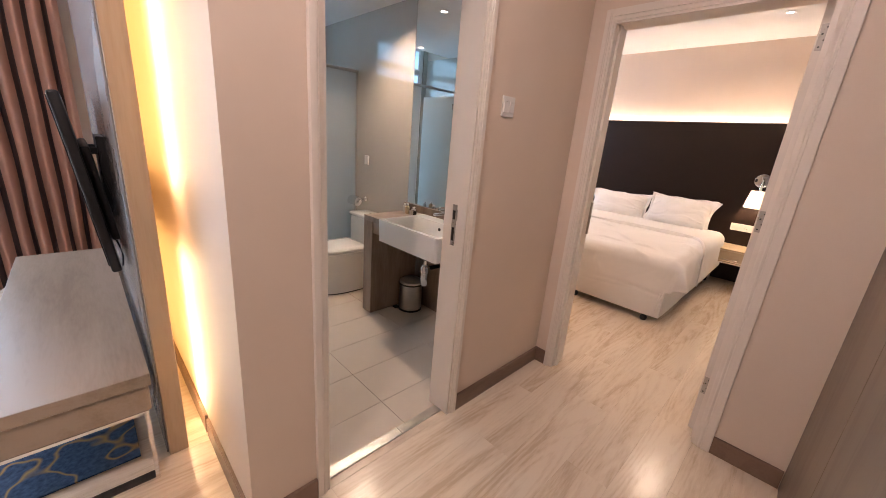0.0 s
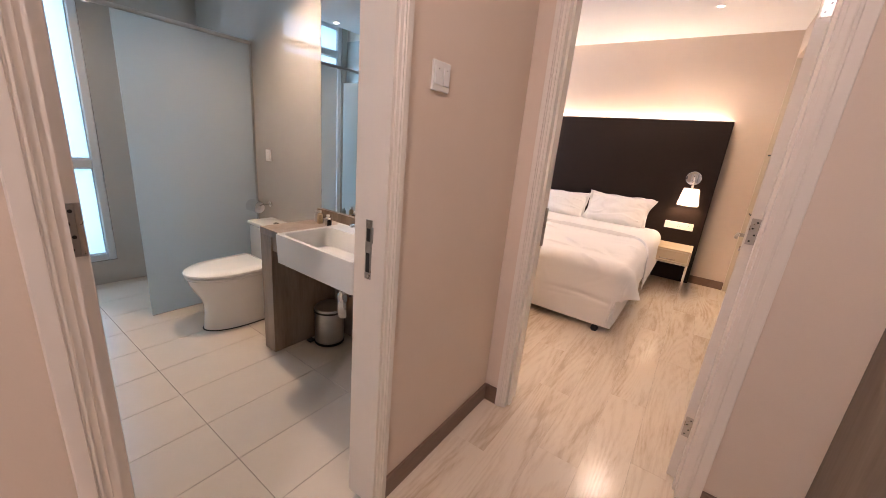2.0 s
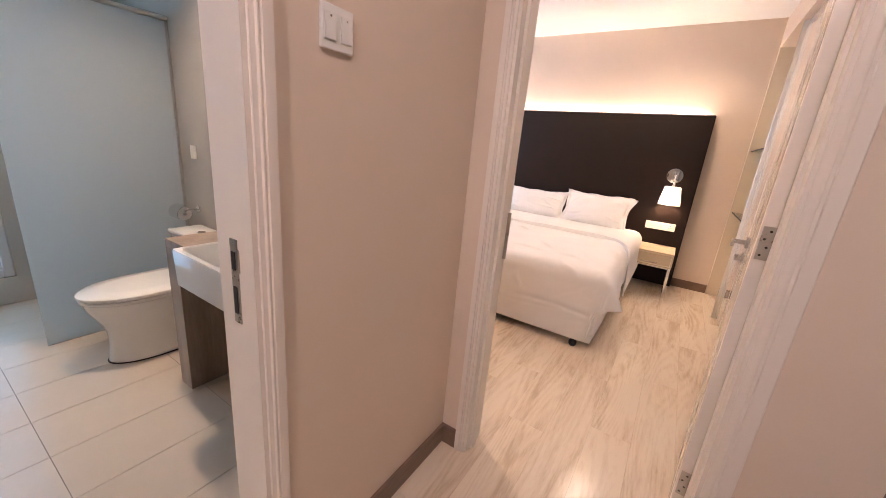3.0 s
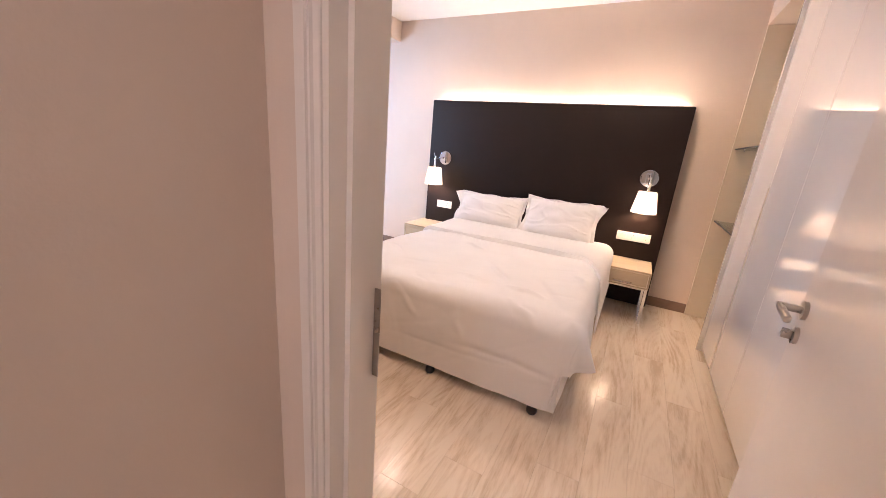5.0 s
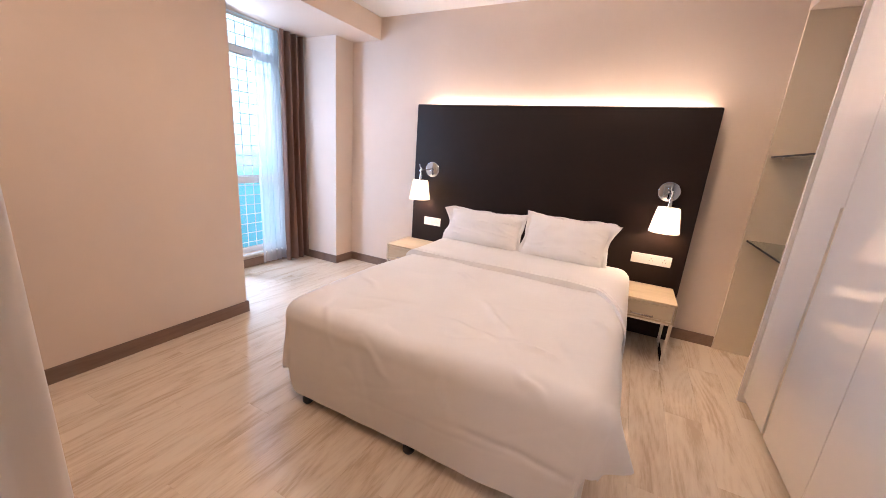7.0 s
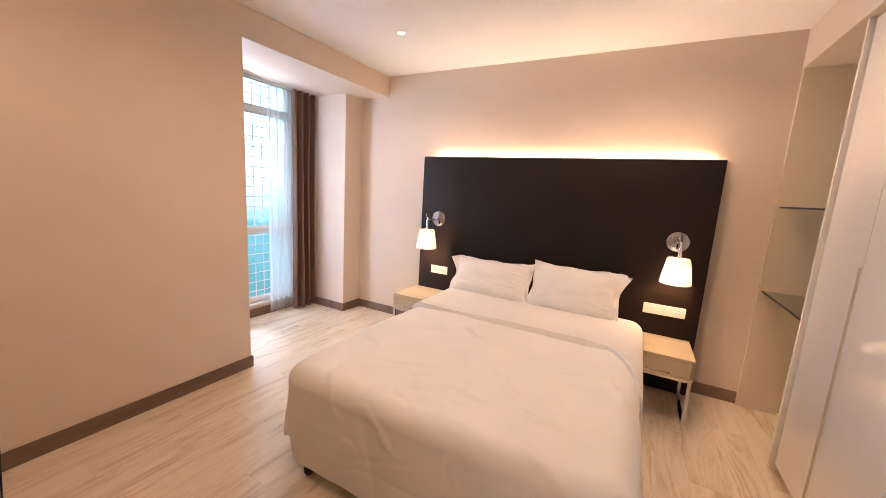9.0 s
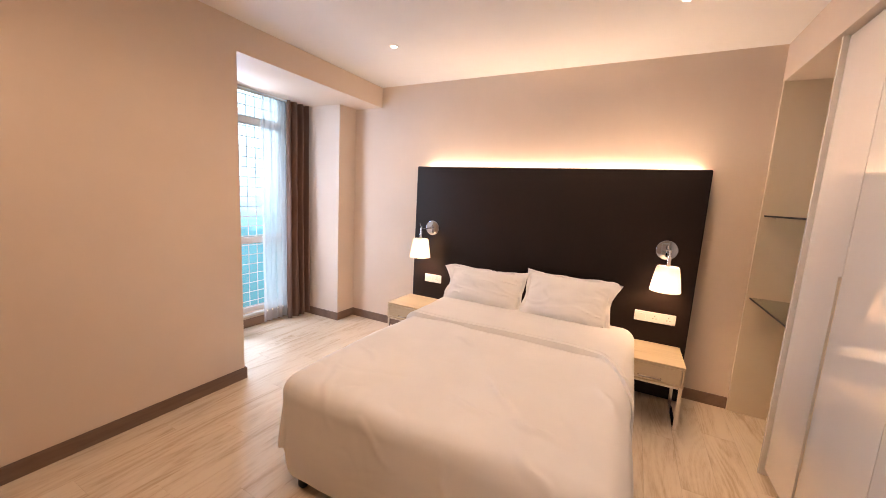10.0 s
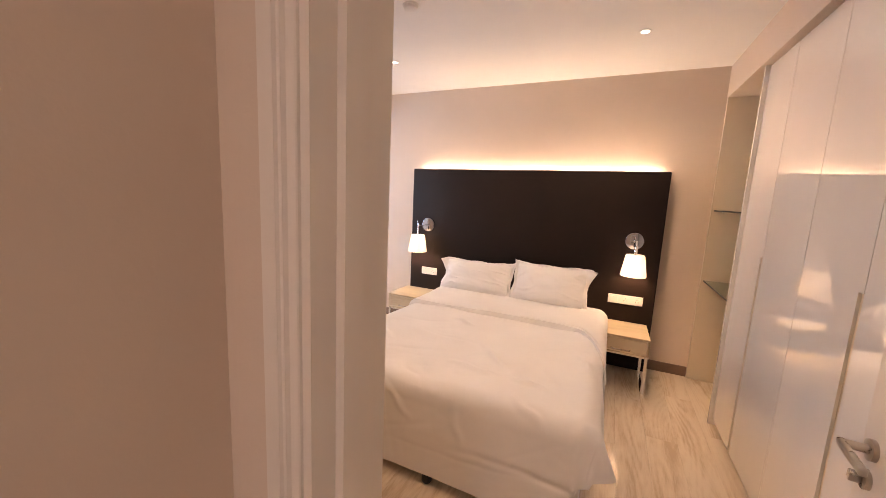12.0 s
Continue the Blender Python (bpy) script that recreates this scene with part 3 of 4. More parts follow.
part("mattress", soft_block(BX0 + 0.02, BX1 - 0.02, BY0 + 0.02, BY1, 0.335, 0.555, 0.06, 0.004), "valance", bed, smooth=True)
for x, y in ((BX0 + 0.10, BY0 + 0.035), (BX1 - 0.12, BY0 + 0.035), ((BX0 + BX1) / 2, BY0 + 0.035), (BX0 + 0.13, BY1 - 0.1), (BX1 - 0.13, BY1 - 0.1)):
    part("castor", lathe([(0.0, 0.0), (0.022, 0.0), (0.030, 0.012), (0.030, 0.034), (0.018, 0.050), (0.014, 0.070), (0.0, 0.070)], 20, Matrix.Translation((x, y, 0))), "black", bed, "black plastic bed foot", smooth=True)


def drape(p, x0, x1, y0, y1, r, top, flare=0.06):
    """Lays the flat point p over a block whose top edges are rounded by r; past the edge the cloth hangs down."""
    q = Vector((max(x0 + r, min(x1 - r, p.x)), max(y0 + r, min(y1, p.y))))
    d = p - q
    L = (abs(d.x) ** 12 + abs(d.y) ** 12) ** (1 / 12)
    if L < 1e-6:
        return Vector((p.x, p.y, top))
    u = d.normalized()
    a = min(L, r * math.pi / 2)
    low = max(0, L - r * math.pi / 2)
    out = r * math.sin(a / r)
    return Vector((q.x + u.x * (out + flare * low), q.y + u.y * (out + 0.2 * flare * low), top - r * (1 - math.cos(a / r)) - low))


# a few sharp creases: from, to, height
CREASES = ((-1.25, 4.10, -0.98, 3.77, 0.010), (-0.99, 3.73, -0.76, 3.71, 0.013), (-1.36, 3.78, -1.04, 3.71, 0.009), (-1.64, 3.45, -1.45, 3.26, 0.009), (-1.63, 4.53, -1.44, 4.42, 0.012),
           (-1.95, 3.62, -1.80, 3.33, 0.008), (-0.92, 3.55, -0.72, 3.42, 0.010), (-1.20, 3.42, -1.14, 3.20, 0.009), (-0.66, 4.30, -0.55, 4.02, 0.008), (-2.10, 4.02, -1.86, 3.90, 0.006))


def duvet_point(u, v):
    left, right = 0.375, 0.235
    x = BX0 - 0.06 - left + u * (BX1 - BX0 + 0.12 + left + right)
    # over the foot the cloth reaches almost to the castors, at the corners it is shorter
    a = max(0.0, min(1.0, (x - BX0 + 0.06) / 0.13))
    b = max(0.0, min(1.0, (BX1 + 0.07 - x) / 0.13))
    a, b = a * a * (3 - 2 * a), b * b * (3 - 2 * b)
    foot = 0.505 - 0.145 * (1 - a) - 0.25 * (1 - b)
    y = BY0 - 0.018 - foot + v * (4.80 - BY0 + 0.018 + foot)
    p = drape(Vector((x, y)), BX0 - 0.068, BX1 + 0.065, BY0 - 0.018, 9.0, 0.10, 0.616)
    w = Vector((x, y, 0))
    side = max(0.0, 0.60 - p.z)
    on_side = max(0, BX0 - 0.05 - x) + max(0, x - BX1 - 0.05)
    at_foot = max(0, BY0 - y)
    # lumps of the filling, then long soft creases
    lump = noise.noise(w * 1.6) * 0.014 + noise.noise(w * 4.1 + Vector((3, 1, 0))) * 0.005
    for sx, sy, ox, k in ((2.6, 1.2, 0.3, 0.006), (-1.4, 3.1, 4.1, 0.005), (4.6, 3.8, 8.2, 0.003), (1.1, 5.2, 12.6, 0.003)):
        c = abs(noise.noise(Vector((x * sx + y * 0.9, y * sy - x * 0.7, ox))))
        gate = max(0, noise.noise(Vector((x * 1.3, y * 1.3, ox + 2))) + 0.25)
        lump -= k * max(0, 1 - c * 10) * gate
    for x0, y0, x1, y1, k in CREASES:
        c0, c1 = Vector((x0, y0, 0)), Vector((x1, y1, 0))
        s = (w - c0).dot(c1 - c0) / (c1 - c0).length_squared
        if -0.1 < s < 1.1:
            across = (w - c0).cross((c1 - c0).normalized()).z + 0.008 * math.sin(s * 9 + x0 * 5)
            lump += k * math.sin(max(0, min(1, (s + 0.1) / 1.2)) * math.pi) * math.exp(-(across / 0.022) ** 2) * (1 + across * 30)
    hangs = min(1, side * 3.0)
    fold = 0.0
    if on_side + at_foot > 0:
        share = on_side / (on_side + at_foot)
        fold = share * (math.sin(y * 13 + 3 * noise.noise(w * 2)) * 0.014 + 0.01) * hangs
        fold += (1 - share) * (noise.noise(Vector((x * 5.5, y * 1.2, 7))) * 0.012) * hangs
    # the foot end leans in towards the base, with one crease where it is tucked
    inside = a * b
    if at_foot > 0:
        low = max(0.0, 0.34 - p.z)
        p.y += inside * 0.07 * low
        lump -= inside * 0.010 * math.exp(-((p.z - 0.285 - 0.02 * math.sin(x * 5)) / 0.016) ** 2) * max(0.0, min(1.0, (x + 1.25) / 0.4))
    # the filling gathers in a fat roll at the corner by the wardrobe
    roll = math.exp(-((y - 3.50) / 0.20) ** 2) * max(0, min(1, (x - BX1 + 0.02) / 0.12))
    out = Vector((math.copysign(on_side, x - (BX0 + BX1) / 2), -at_foot, 0))
    k = min(1.0, side / 0.11)
    n = Vector((0, 0, 1 - k)) + (out.normalized() * k if out.length > 1e-4 else Vector((0, 0, k)))
    p += n * (lump + fold) + Vector((0.060 * roll * min(1, side * 4), 0, 0.5 * lump + 0.02 * roll * min(1, side * 2.2)))
    p.z = max(p.z, 0.06)
    return p


duvet = tagged(part("duvet", thick(grid(190, 180, duvet_point), 0.014), "linen", smooth=True), "white cotton duvet, lightly creased, over the bed", "duvet")


def fold_point(u, v):
    hang = 0.36
    x = BX0 - 0.045 - hang + u * (BX1 - BX0 + 0.11 + 2 * hang)
    dip = max(0.0, min(1.0, (x - BX1 + 0.14) / 0.26))
    y = 4.735 + v * 0.665 + 0.03 * noise.noise(Vector((x * 1.2, 0, 0))) - (1 - v) * 0.42 * dip * dip * (3 - 2 * dip)
    edge = math.sin(min(1.0, v * 70) * math.pi / 2)
    p = drape(Vector((x, y)), BX0 - 0.074, BX1 + 0.078, 0.0, 9.0, 0.10, 0.600 + 0.044 * edge)
    w = Vector((x, y, 2))
    p.z += noise.noise(w * 2.3) * 0.010 + noise.noise(w * 6) * 0.004 - 0.006 * math.exp(-((v - 0.075) / 0.010) ** 2)
    return p


tagged(part("bed_sheet", thick(grid(90, 150, fold_point), 0.010), "linen", smooth=True), "white sheet turned down over the duvet", "sheet")


def pillow(at, rz, lean, w, h, seed, turn):
    rnd = Vector((seed * 7.3, seed * 3.1, 0))

    def side(s):
        def fn(u, v):
            a, c = 2 * u - 1, 2 * v - 1
            ia, ic = min(1, abs(a) / 0.90), min(1, abs(c) / 0.86)
            body = max(0, 1 - ia ** 2.4) ** 0.55 * max(0, 1 - ic ** 2.4) ** 0.55
            pinch = 1 - 0.07 * (1 - abs(c)) ** 1 * abs(a) ** 4
            hem = 0.002 if max(abs(a), abs(c)) > 0.999 else 0.007
            z = s * (0.085 * body + hem) + 0.012 * noise.noise(Vector((a * 2, c * 2, s)) + rnd) * body + 0.006 * noise.noise(Vector((a * 3, c * 3, 5)) + rnd)
            if abs(a) > 0.88 or abs(c) > 0.84:
                z += 0.012 * math.sin(a * 9 + c * 7 + seed)
            if a > 0.8 and c > 0.5:
                z += 0.045 * (a - 0.8) / 0.2 * (c - 0.5) / 0.5
            if a < -0.8 and c > 0.5:
                z += 0.03 * (-a - 0.8) / 0.2 * (c - 0.5) / 0.5
            flap = 0.0
            if abs(a) > 0.86 and c > 0.2 and a * turn > 0:
                flap = (abs(a) - 0.86) / 0.14 * (c - 0.2) / 0.8
                z += 0.030 * flap
            body_crease = 0.010 * max(0, 1 - 7 * abs(noise.noise(Vector((a * 1.7 + c * 0.6, c * 2.6 - a * 0.5, 3)) + rnd))) * min(1, body * 1.5)
            z += s * body_crease * (0.35 + 0.65 * abs(a))
            return Vector((a * w / 2 * pinch + math.copysign(0.050 * flap, a), c * h / 2 * (1 - 0.05 * (1 - abs(a)) * abs(c) ** 4 + 0.03 * abs(a) ** 6) - 0.055 * flap ** 1.5, z))
        return fn
    bm = grid(60, 42, side(1))
    back = grid(60, 42, side(-1))
    me = bpy.data.meshes.new("tmp")
    bmesh.ops.reverse_faces(back, faces=back.faces[:])
    back.to_mesh(me)
    back.free()
    bm.from_mesh(me)
    bpy.data.meshes.remove(me)
    bmesh.ops.remove_doubles(bm, verts=bm.verts, dist=0.0095)
    ob = part("pillow", bm, "linen", smooth=True, at=pose(*at) @ pose(0, 0, 0, lean, 0, rz))
    return tagged(ob, "white flanged pillow leaning on the dark headboard", "pillow", "pillows")


pillow((-1.785, 5.405, 0.775), 1.5, 55, 0.785, 0.40, 1, -1)
pillow((-1.040, 5.41, 0.795), -2.0, 58, 0.755, 0.44, 2, 1)

# headboard
hb = thing("headboard", "tall dark brown leatherette headboard panel on the wall", "headboard", at=(-1.424, 5.73, 0))
part("panel", box(-1.317, 1.317, -0.07, 0.05, 0.02, 1.922, 0.012, 3), "leather", hb, smooth=True)
part("batten", boxes((-1.25, 1.25, 0.05, 0.099, 1.55, 1.62), (-1.25, 1.25, 0.05, 0.099, 0.4, 0.5)), "dark", hb)
led1 = thing("led_strip", "warm white light strip hidden behind headboard", "light strip", at=(-1.424, 5.80, 1.888))
part("strip", box(-1.24, 1.24, -0.004, 0.004, 0, 0.006), "led", led1)
area("headboard_strip_light", (-1.424, 5.803, 1.905), (-1.424, 5.806, 2.6), 2.5, 0.03, 9.5, (1.0, 0.80, 0.56))


# ---- nightstands and wall lamps ----
def nightstand(at, w, label):
    t = thing("nightstand", label, "nightstand", "nightstands", at=at)
    d = 0.44
    part("top", box(0, w, 0, d, 0.474, 0.492, 0.002, 1), "oak", t)
    part("carcass", boxes((0, 0.016, 0, d, 0.335, 0.474), (w - 0.016, w, 0, d, 0.335, 0.474), (0.016, w - 0.016, 0, d, 0.335, 0.350), (0.016, w - 0.016, d - 0.012, d, 0.350, 0.474)), "oak", t)
    dr = part("drawer", box(0.020, w - 0.020, 0.003, 0.022, 0.354, 0.470, 0.0015, 1), "oak", t)
    part("handle", pipe([(w * 0.33, 0.003, 0.372), (w * 0.33, -0.016, 0.372), (w * 0.67, -0.016, 0.372), (w * 0.67, 0.003, 0.372)], 0.005), "nickel", dr, "slim brushed bar handle")
    for y in (0.004, d - 0.024):
        part("rail", box(0.029, w - 0.029, y, y + 0.020, 0.321, 0.335), "chrome", t)
    for x in (0.004, w - 0.028):
        part("leg_frame", boxes((x, x + 0.024, 0.002, 0.014, 0.004, 0.335), (x, x + 0.024, d - 0.014, d - 0.002, 0.004, 0.335), (x, x + 0.024, 0.014, d - 0.014, 0, 0.012), (x, x + 0.024, 0.024, d - 0.024, 0.323, 0.335)), "chrome", t, "chrome flat-bar sled leg")
    return t


nightstand((-0.586, 5.212, 0), 0.436, "light oak nightstand with drawer and chrome sled legs")
nightstand((-2.772, 5.235, 0), 0.436, "light oak nightstand with drawer by the window side")


def sconce(x, z, lean, label):
    t = thing("wall_lamp", label, "wall lamp", "bedside wall lamps", at=(x, 5.66, z))
    part("wall_plate", lathe([(0.0, -0.004), (0.079, -0.004), (0.081, 0.004), (0.080, 0.010), (0.077, 0.013), (0.073, 0.0145), (0.0, 0.0155)], 48, pose(0, 0, 0, 90)), "discmetal", t, "round polished chrome plate, dark reflection put into its colour", smooth=True)
    part("hub", tube((0, -0.01, 0), (0, -0.045, 0), 0.011, seg=16), "chrome", t, smooth=True)
    part("arm", pipe([(0, -0.040, 0), (lean * 0.5, -0.10, -0.004), (lean, -0.15, -0.01)], 0.005), "chrome", t, smooth=True)
    part("joint", tube((lean, -0.158, -0.03), (lean, -0.142, 0.012), 0.010, seg=14), "chrome", t, smooth=True)
    part("lever", pipe([(lean, -0.150, -0.02), (lean - 0.02, -0.15, 0.05)], 0.003), "chrome", t)
    part("holder", tube((lean, -0.150, -0.11), (lean, -0.150, -0.03), 0.016, 0.011, seg=18), "chrome", t, smooth=True)
    seg = 64

    def ring(rr, zz, k):
        return [(lean + (rr + (0.0022 if i % 2 else -0.0008) * k) * math.cos(2 * math.pi * i / seg), -0.15 + (rr + (0.0022 if i % 2 else -0.0008) * k) * math.sin(2 * math.pi * i / seg), zz) for i in range(seg)]
    bm = bmesh.new()
    rings = [[bm.verts.new(c) for c in ring(r, zz, k)] for r, zz, k in ((0.074, -0.112, 0.2), (0.078, -0.125, 1), (0.092, -0.21, 1), (0.106, -0.298, 1), (0.107, -0.308, 0.2))]
    for p, q in zip(rings, rings[1:]):
        for i in range(seg):
            bm.faces.new((p[i], p[(i + 1) % seg], q[(i + 1) % seg], q[i]))
    part("shade", bm, "shade", t, "pleated white cloth shade, lit", smooth=True)
    part("bulb", lathe([(0.0, -0.02), (0.012, -0.018), (0.02, 0.0), (0.014, 0.022), (0.008, 0.035), (0.0, 0.036)], 16, Matrix.Translation((lean, -0.15, -0.20))), "lens", t, smooth=True)
    d = bpy.data.lights.new("wall_lamp_light", "POINT")
    d.energy, d.color, d.shadow_soft_size = 11, (1.0, 0.71, 0.41), 0.03
    new("wall_lamp_light", d).location = (x + lean, 5.51, z - 0.235)
    return t


sconce(-2.515, 1.270, -0.055, "chrome swing-arm wall lamp with lit pleated shade")
sconce(-0.335, 1.278, 0.012, "chrome wall lamp with lit pleated shade")


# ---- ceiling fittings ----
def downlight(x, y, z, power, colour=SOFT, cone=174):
    t = thing("downlight", "small recessed white ceiling downlight, lit, in view or added out of view", "downlight", "ceiling downlights", at=(x, y, z))
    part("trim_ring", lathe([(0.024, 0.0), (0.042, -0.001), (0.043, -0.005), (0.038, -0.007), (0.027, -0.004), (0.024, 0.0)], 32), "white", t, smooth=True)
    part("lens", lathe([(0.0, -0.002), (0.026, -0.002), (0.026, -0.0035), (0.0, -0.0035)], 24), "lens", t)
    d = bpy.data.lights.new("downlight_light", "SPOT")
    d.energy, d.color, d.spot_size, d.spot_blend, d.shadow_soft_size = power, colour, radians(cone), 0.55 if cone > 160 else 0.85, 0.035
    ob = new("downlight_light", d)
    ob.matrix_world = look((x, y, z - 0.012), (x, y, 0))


# The third one is unseen, added to light the front of the bedroom.
for x, y, p in ((-2.54, 4.88, 38), (-0.47, 4.90, 56), (-1.75, 2.90, 58)):
    downlight(x, y, H, p, SOFT, 174 if y < 4 else 158)
# Unseen lamps, added to brighten the hall and living room.
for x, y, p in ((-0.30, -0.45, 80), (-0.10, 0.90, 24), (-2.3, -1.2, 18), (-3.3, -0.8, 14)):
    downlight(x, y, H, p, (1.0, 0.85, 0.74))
for x, y, p in ((-2.45, 1.66, 62), (-3.60, 0.93, 17)):
    downlight(x, y, HB, p, (1.0, 0.77, 0.52), 126)
sm = thing("smoke_detector", "small round white smoke detector on ceiling", "smoke detector", at=(-1.88, 4.03, H))
part("base", lathe([(0.0, 0.0), (0.052, 0.0), (0.052, -0.010), (0.0, -0.010)], 32), "white", sm, smooth=True)
part("cover", lathe([(0.046, -0.010), (0.044, -0.026), (0.030, -0.034), (0.0, -0.036)], 32), "white", sm, smooth=True)

# ---- wardrobe and niche ----
wd = thing("wardrobe", "high-gloss white fitted wardrobe with grooved pulls", "wardrobe", at=(0, 0, 0))
WX = 0.292
part("carcass", boxes((WX + 0.024, 0.898, 4.982, 5.0, 0.09, 2.563), (WX + 0.024, 0.898, 2.25, 2.258, 0.09, 2.563), (WX + 0.026, 0.898, 2.258, 4.982, 0.09, 0.108), (WX + 0.026, 0.898, 2.258, 4.982, 2.545, 2.563), (0.88, 0.898, 2.258, 4.982, 0.108, 2.545)), "gloss", wd)
part("plinth", box(WX + 0.05, 0.89, 2.26, 4.99, 0.0, 0.088), "cream", wd, "cream recessed plinth")
edges = [5.0, 4.580, 4.075, 3.600, 3.12, 2.68, 2.25]
for i, (a, c) in enumerate(zip(edges, edges[1:])):
    pull = 1 if i % 2 == 0 else -1          # pulls meet at the seam of each pair
    y0, y1 = c + 0.002, a - 0.002
    g = 0.030
    zt = 1.335
    bm = bmesh.new()
    if pull > 0:
        add_box(bm, WX, WX + 0.020, y0 + g, y1, 0.045, 2.555)
        add_box(bm, WX, WX + 0.020, y0, y0 + g, zt, 2.555)
        add_box(bm, WX + 0.014, WX + 0.020, y0, y0 + g, 0.045, zt)
    else:
        add_box(bm, WX, WX + 0.020, y0, y1, 0.045, 2.555)
    bmesh.ops.remove_doubles(bm, verts=bm.verts, dist=1e-5)
    dr = part("door", bm, "gloss", wd)
    if pull > 0:
        part("pull", box(WX + 0.010, WX + 0.0138, y0 + 0.002, y0 + g - 0.001, 0.046, zt - 0.001), "oak", dr, "beige grooved edge pull")
part("end_panel", box(WX - 0.026, WX + 0.60, 5.0015, 5.020, 0.0, 2.563, 0.001, 1), "gloss", wd)

nu = thing("shelf_niche", "cream lined open niche beside the wardrobe", "niche", at=(0, 0, 0))
part("side_panel", box(0.248, 0.898, 5.795, 5.828, 0.0, 2.564, 0.0015, 1), "cream", nu)
part("back_panel", box(0.880, 0.898, 5.022, 5.795, 0.0, 2.564), "cream", nu)
part("floor_panel", box(0.50, 0.880, 5.022, 5.795, 0.0, 0.018), "cream", nu)
for z in (0.950, 1.590):
    sh = thing("glass_shelf", "clear glass shelf with dark green edge in niche", "glass shelf", "niche shelves", at=(0.27, 5.024, z))
    part("pane", box(0, 0.608, 0, 0.769, 0, 0.010, 0.001, 1), "shelfglass", sh)
    part("edge", box(-0.0022, -0.0002, 0, 0.769, -0.0010, 0.0110), "dark", sh, "dark polished front edge")
    for x in (0.06, 0.52):
        part("shelf_pin", tube((x, 0.745, -0.006), (x, 0.769, -0.006), 0.005, seg=12), "chrome", sh)

# ---- curtains ----


def curtain(name, label, x, y0, y1, z0, z1, material, waves, depth, seed, flare=0.0, n=160):
    def fn(u, v):
        z = z0 + v * (z1 - z0)
        y = y0 + u * (y1 - y0) * (1 + flare * (1 - v))
        w = math.sin(u * waves * 2 * math.pi + 0.8 * noise.noise(Vector((u * 6, z * 0.5, seed))))
        amp = depth * (0.55 + 0.45 * (1 - v)) * (0.8 + 0.4 * noise.noise(Vector((u * 3, 1, seed))))
        return Vector((x + amp * w, y + 0.012 * noise.noise(Vector((u * 5, z * 1.5, seed + 4))), z))
    return tagged(part(name, thick(grid(n, 26, fn), 0.002), material, smooth=True), label, "curtain")


curtain("curtain", "dark brown satin curtain drawn aside in window bay", -4.24, 5.20, 5.50, 0.025, 2.60, "curtain", 3.2, 0.06, 2)
curtain("curtain", "dark brown satin curtain drawn aside, mostly hidden", -4.27, 4.50, 4.63, 0.025, 2.60, "curtain", 2, 0.035, 5, n=60)
sheer = curtain("sheer_curtain", "sheer white voile curtain over the bedroom window", -4.345, 4.95, 5.27, 0.025, 2.60, "sheer", 4.5, 0.026, 8)
tk = thing("curtain_track", "white curtain track under the beam", "curtain track", at=(-4.28, 4.10, 2.598))
part("track", box(-0.02, 0.02, 0, 1.42, -0.002, 0.004), "upvc", tk)

pc = curtain("curtain", "peach curtain in deep folds, fold shade painted as dark brown stripes", -4.14, -0.66, 0.02, 0.03, 2.75, "peach", 6.5, 0.07, 11, n=220)
# Shade in the hollow of each fold is painted on as a stripe.
pc.data.materials.append(M["fold_shade"])
for f in list(pc.data.polygons)[:2 * 220 * 26]:
    if 0.56 < (f.index % 220) / 220 * 6.5 % 1.0 < 0.84:
        f.material_index = 1
curtain("sheer_curtain", "white voile behind the peach curtain", -4.28, -2.55, -0.45, 0.03, 2.74, "sheer", 20, 0.02, 13)

# ---- television corner ----
tp = thing("tv_wall_panel", "backlit oak television wall panel with grey face", "wall panel", at=(0, 0, 0))
part("panel", box(-3.70, -1.553, 0.072, 0.142, 0.0, 2.80, 0.002, 1), "tvwood", tp)
part("face", box(-3.70, -1.580, 0.066, 0.072, 0.0, 2.80, 0.001, 1), "tvface", tp, "smooth grey laminate face")
for z0, z1 in ((0.08, 0.86), (1.16, 2.76)):
    lp = thing("led_strip", "warm white light strip behind television panel", "light strip", "strips behind the panel", at=(-1.78, 0.15, 0))
    part("strip", box(-0.005, 0.005, -0.008, 0.0, z0, z1), "led", lp)
    area("tv_panel_strip_light", (-1.72, 0.150, (z0 + z1) / 2), (-1.66, 0.235, (z0 + z1) / 2), 0.02, z1 - z0, 3.6 * (z1 - z0), (1.0, 0.74, 0.36))
    # Added wide fill lamp, turns the gap behind the panel gold.
    area("tv_panel_gap_fill", (-2.42, 0.148, (z0 + z1) / 2), (-2.42, 0.235, (z0 + z1) / 2), 1.25, z1 - z0, 4.5 * (z1 - z0), (1.0, 0.62, 0.18))



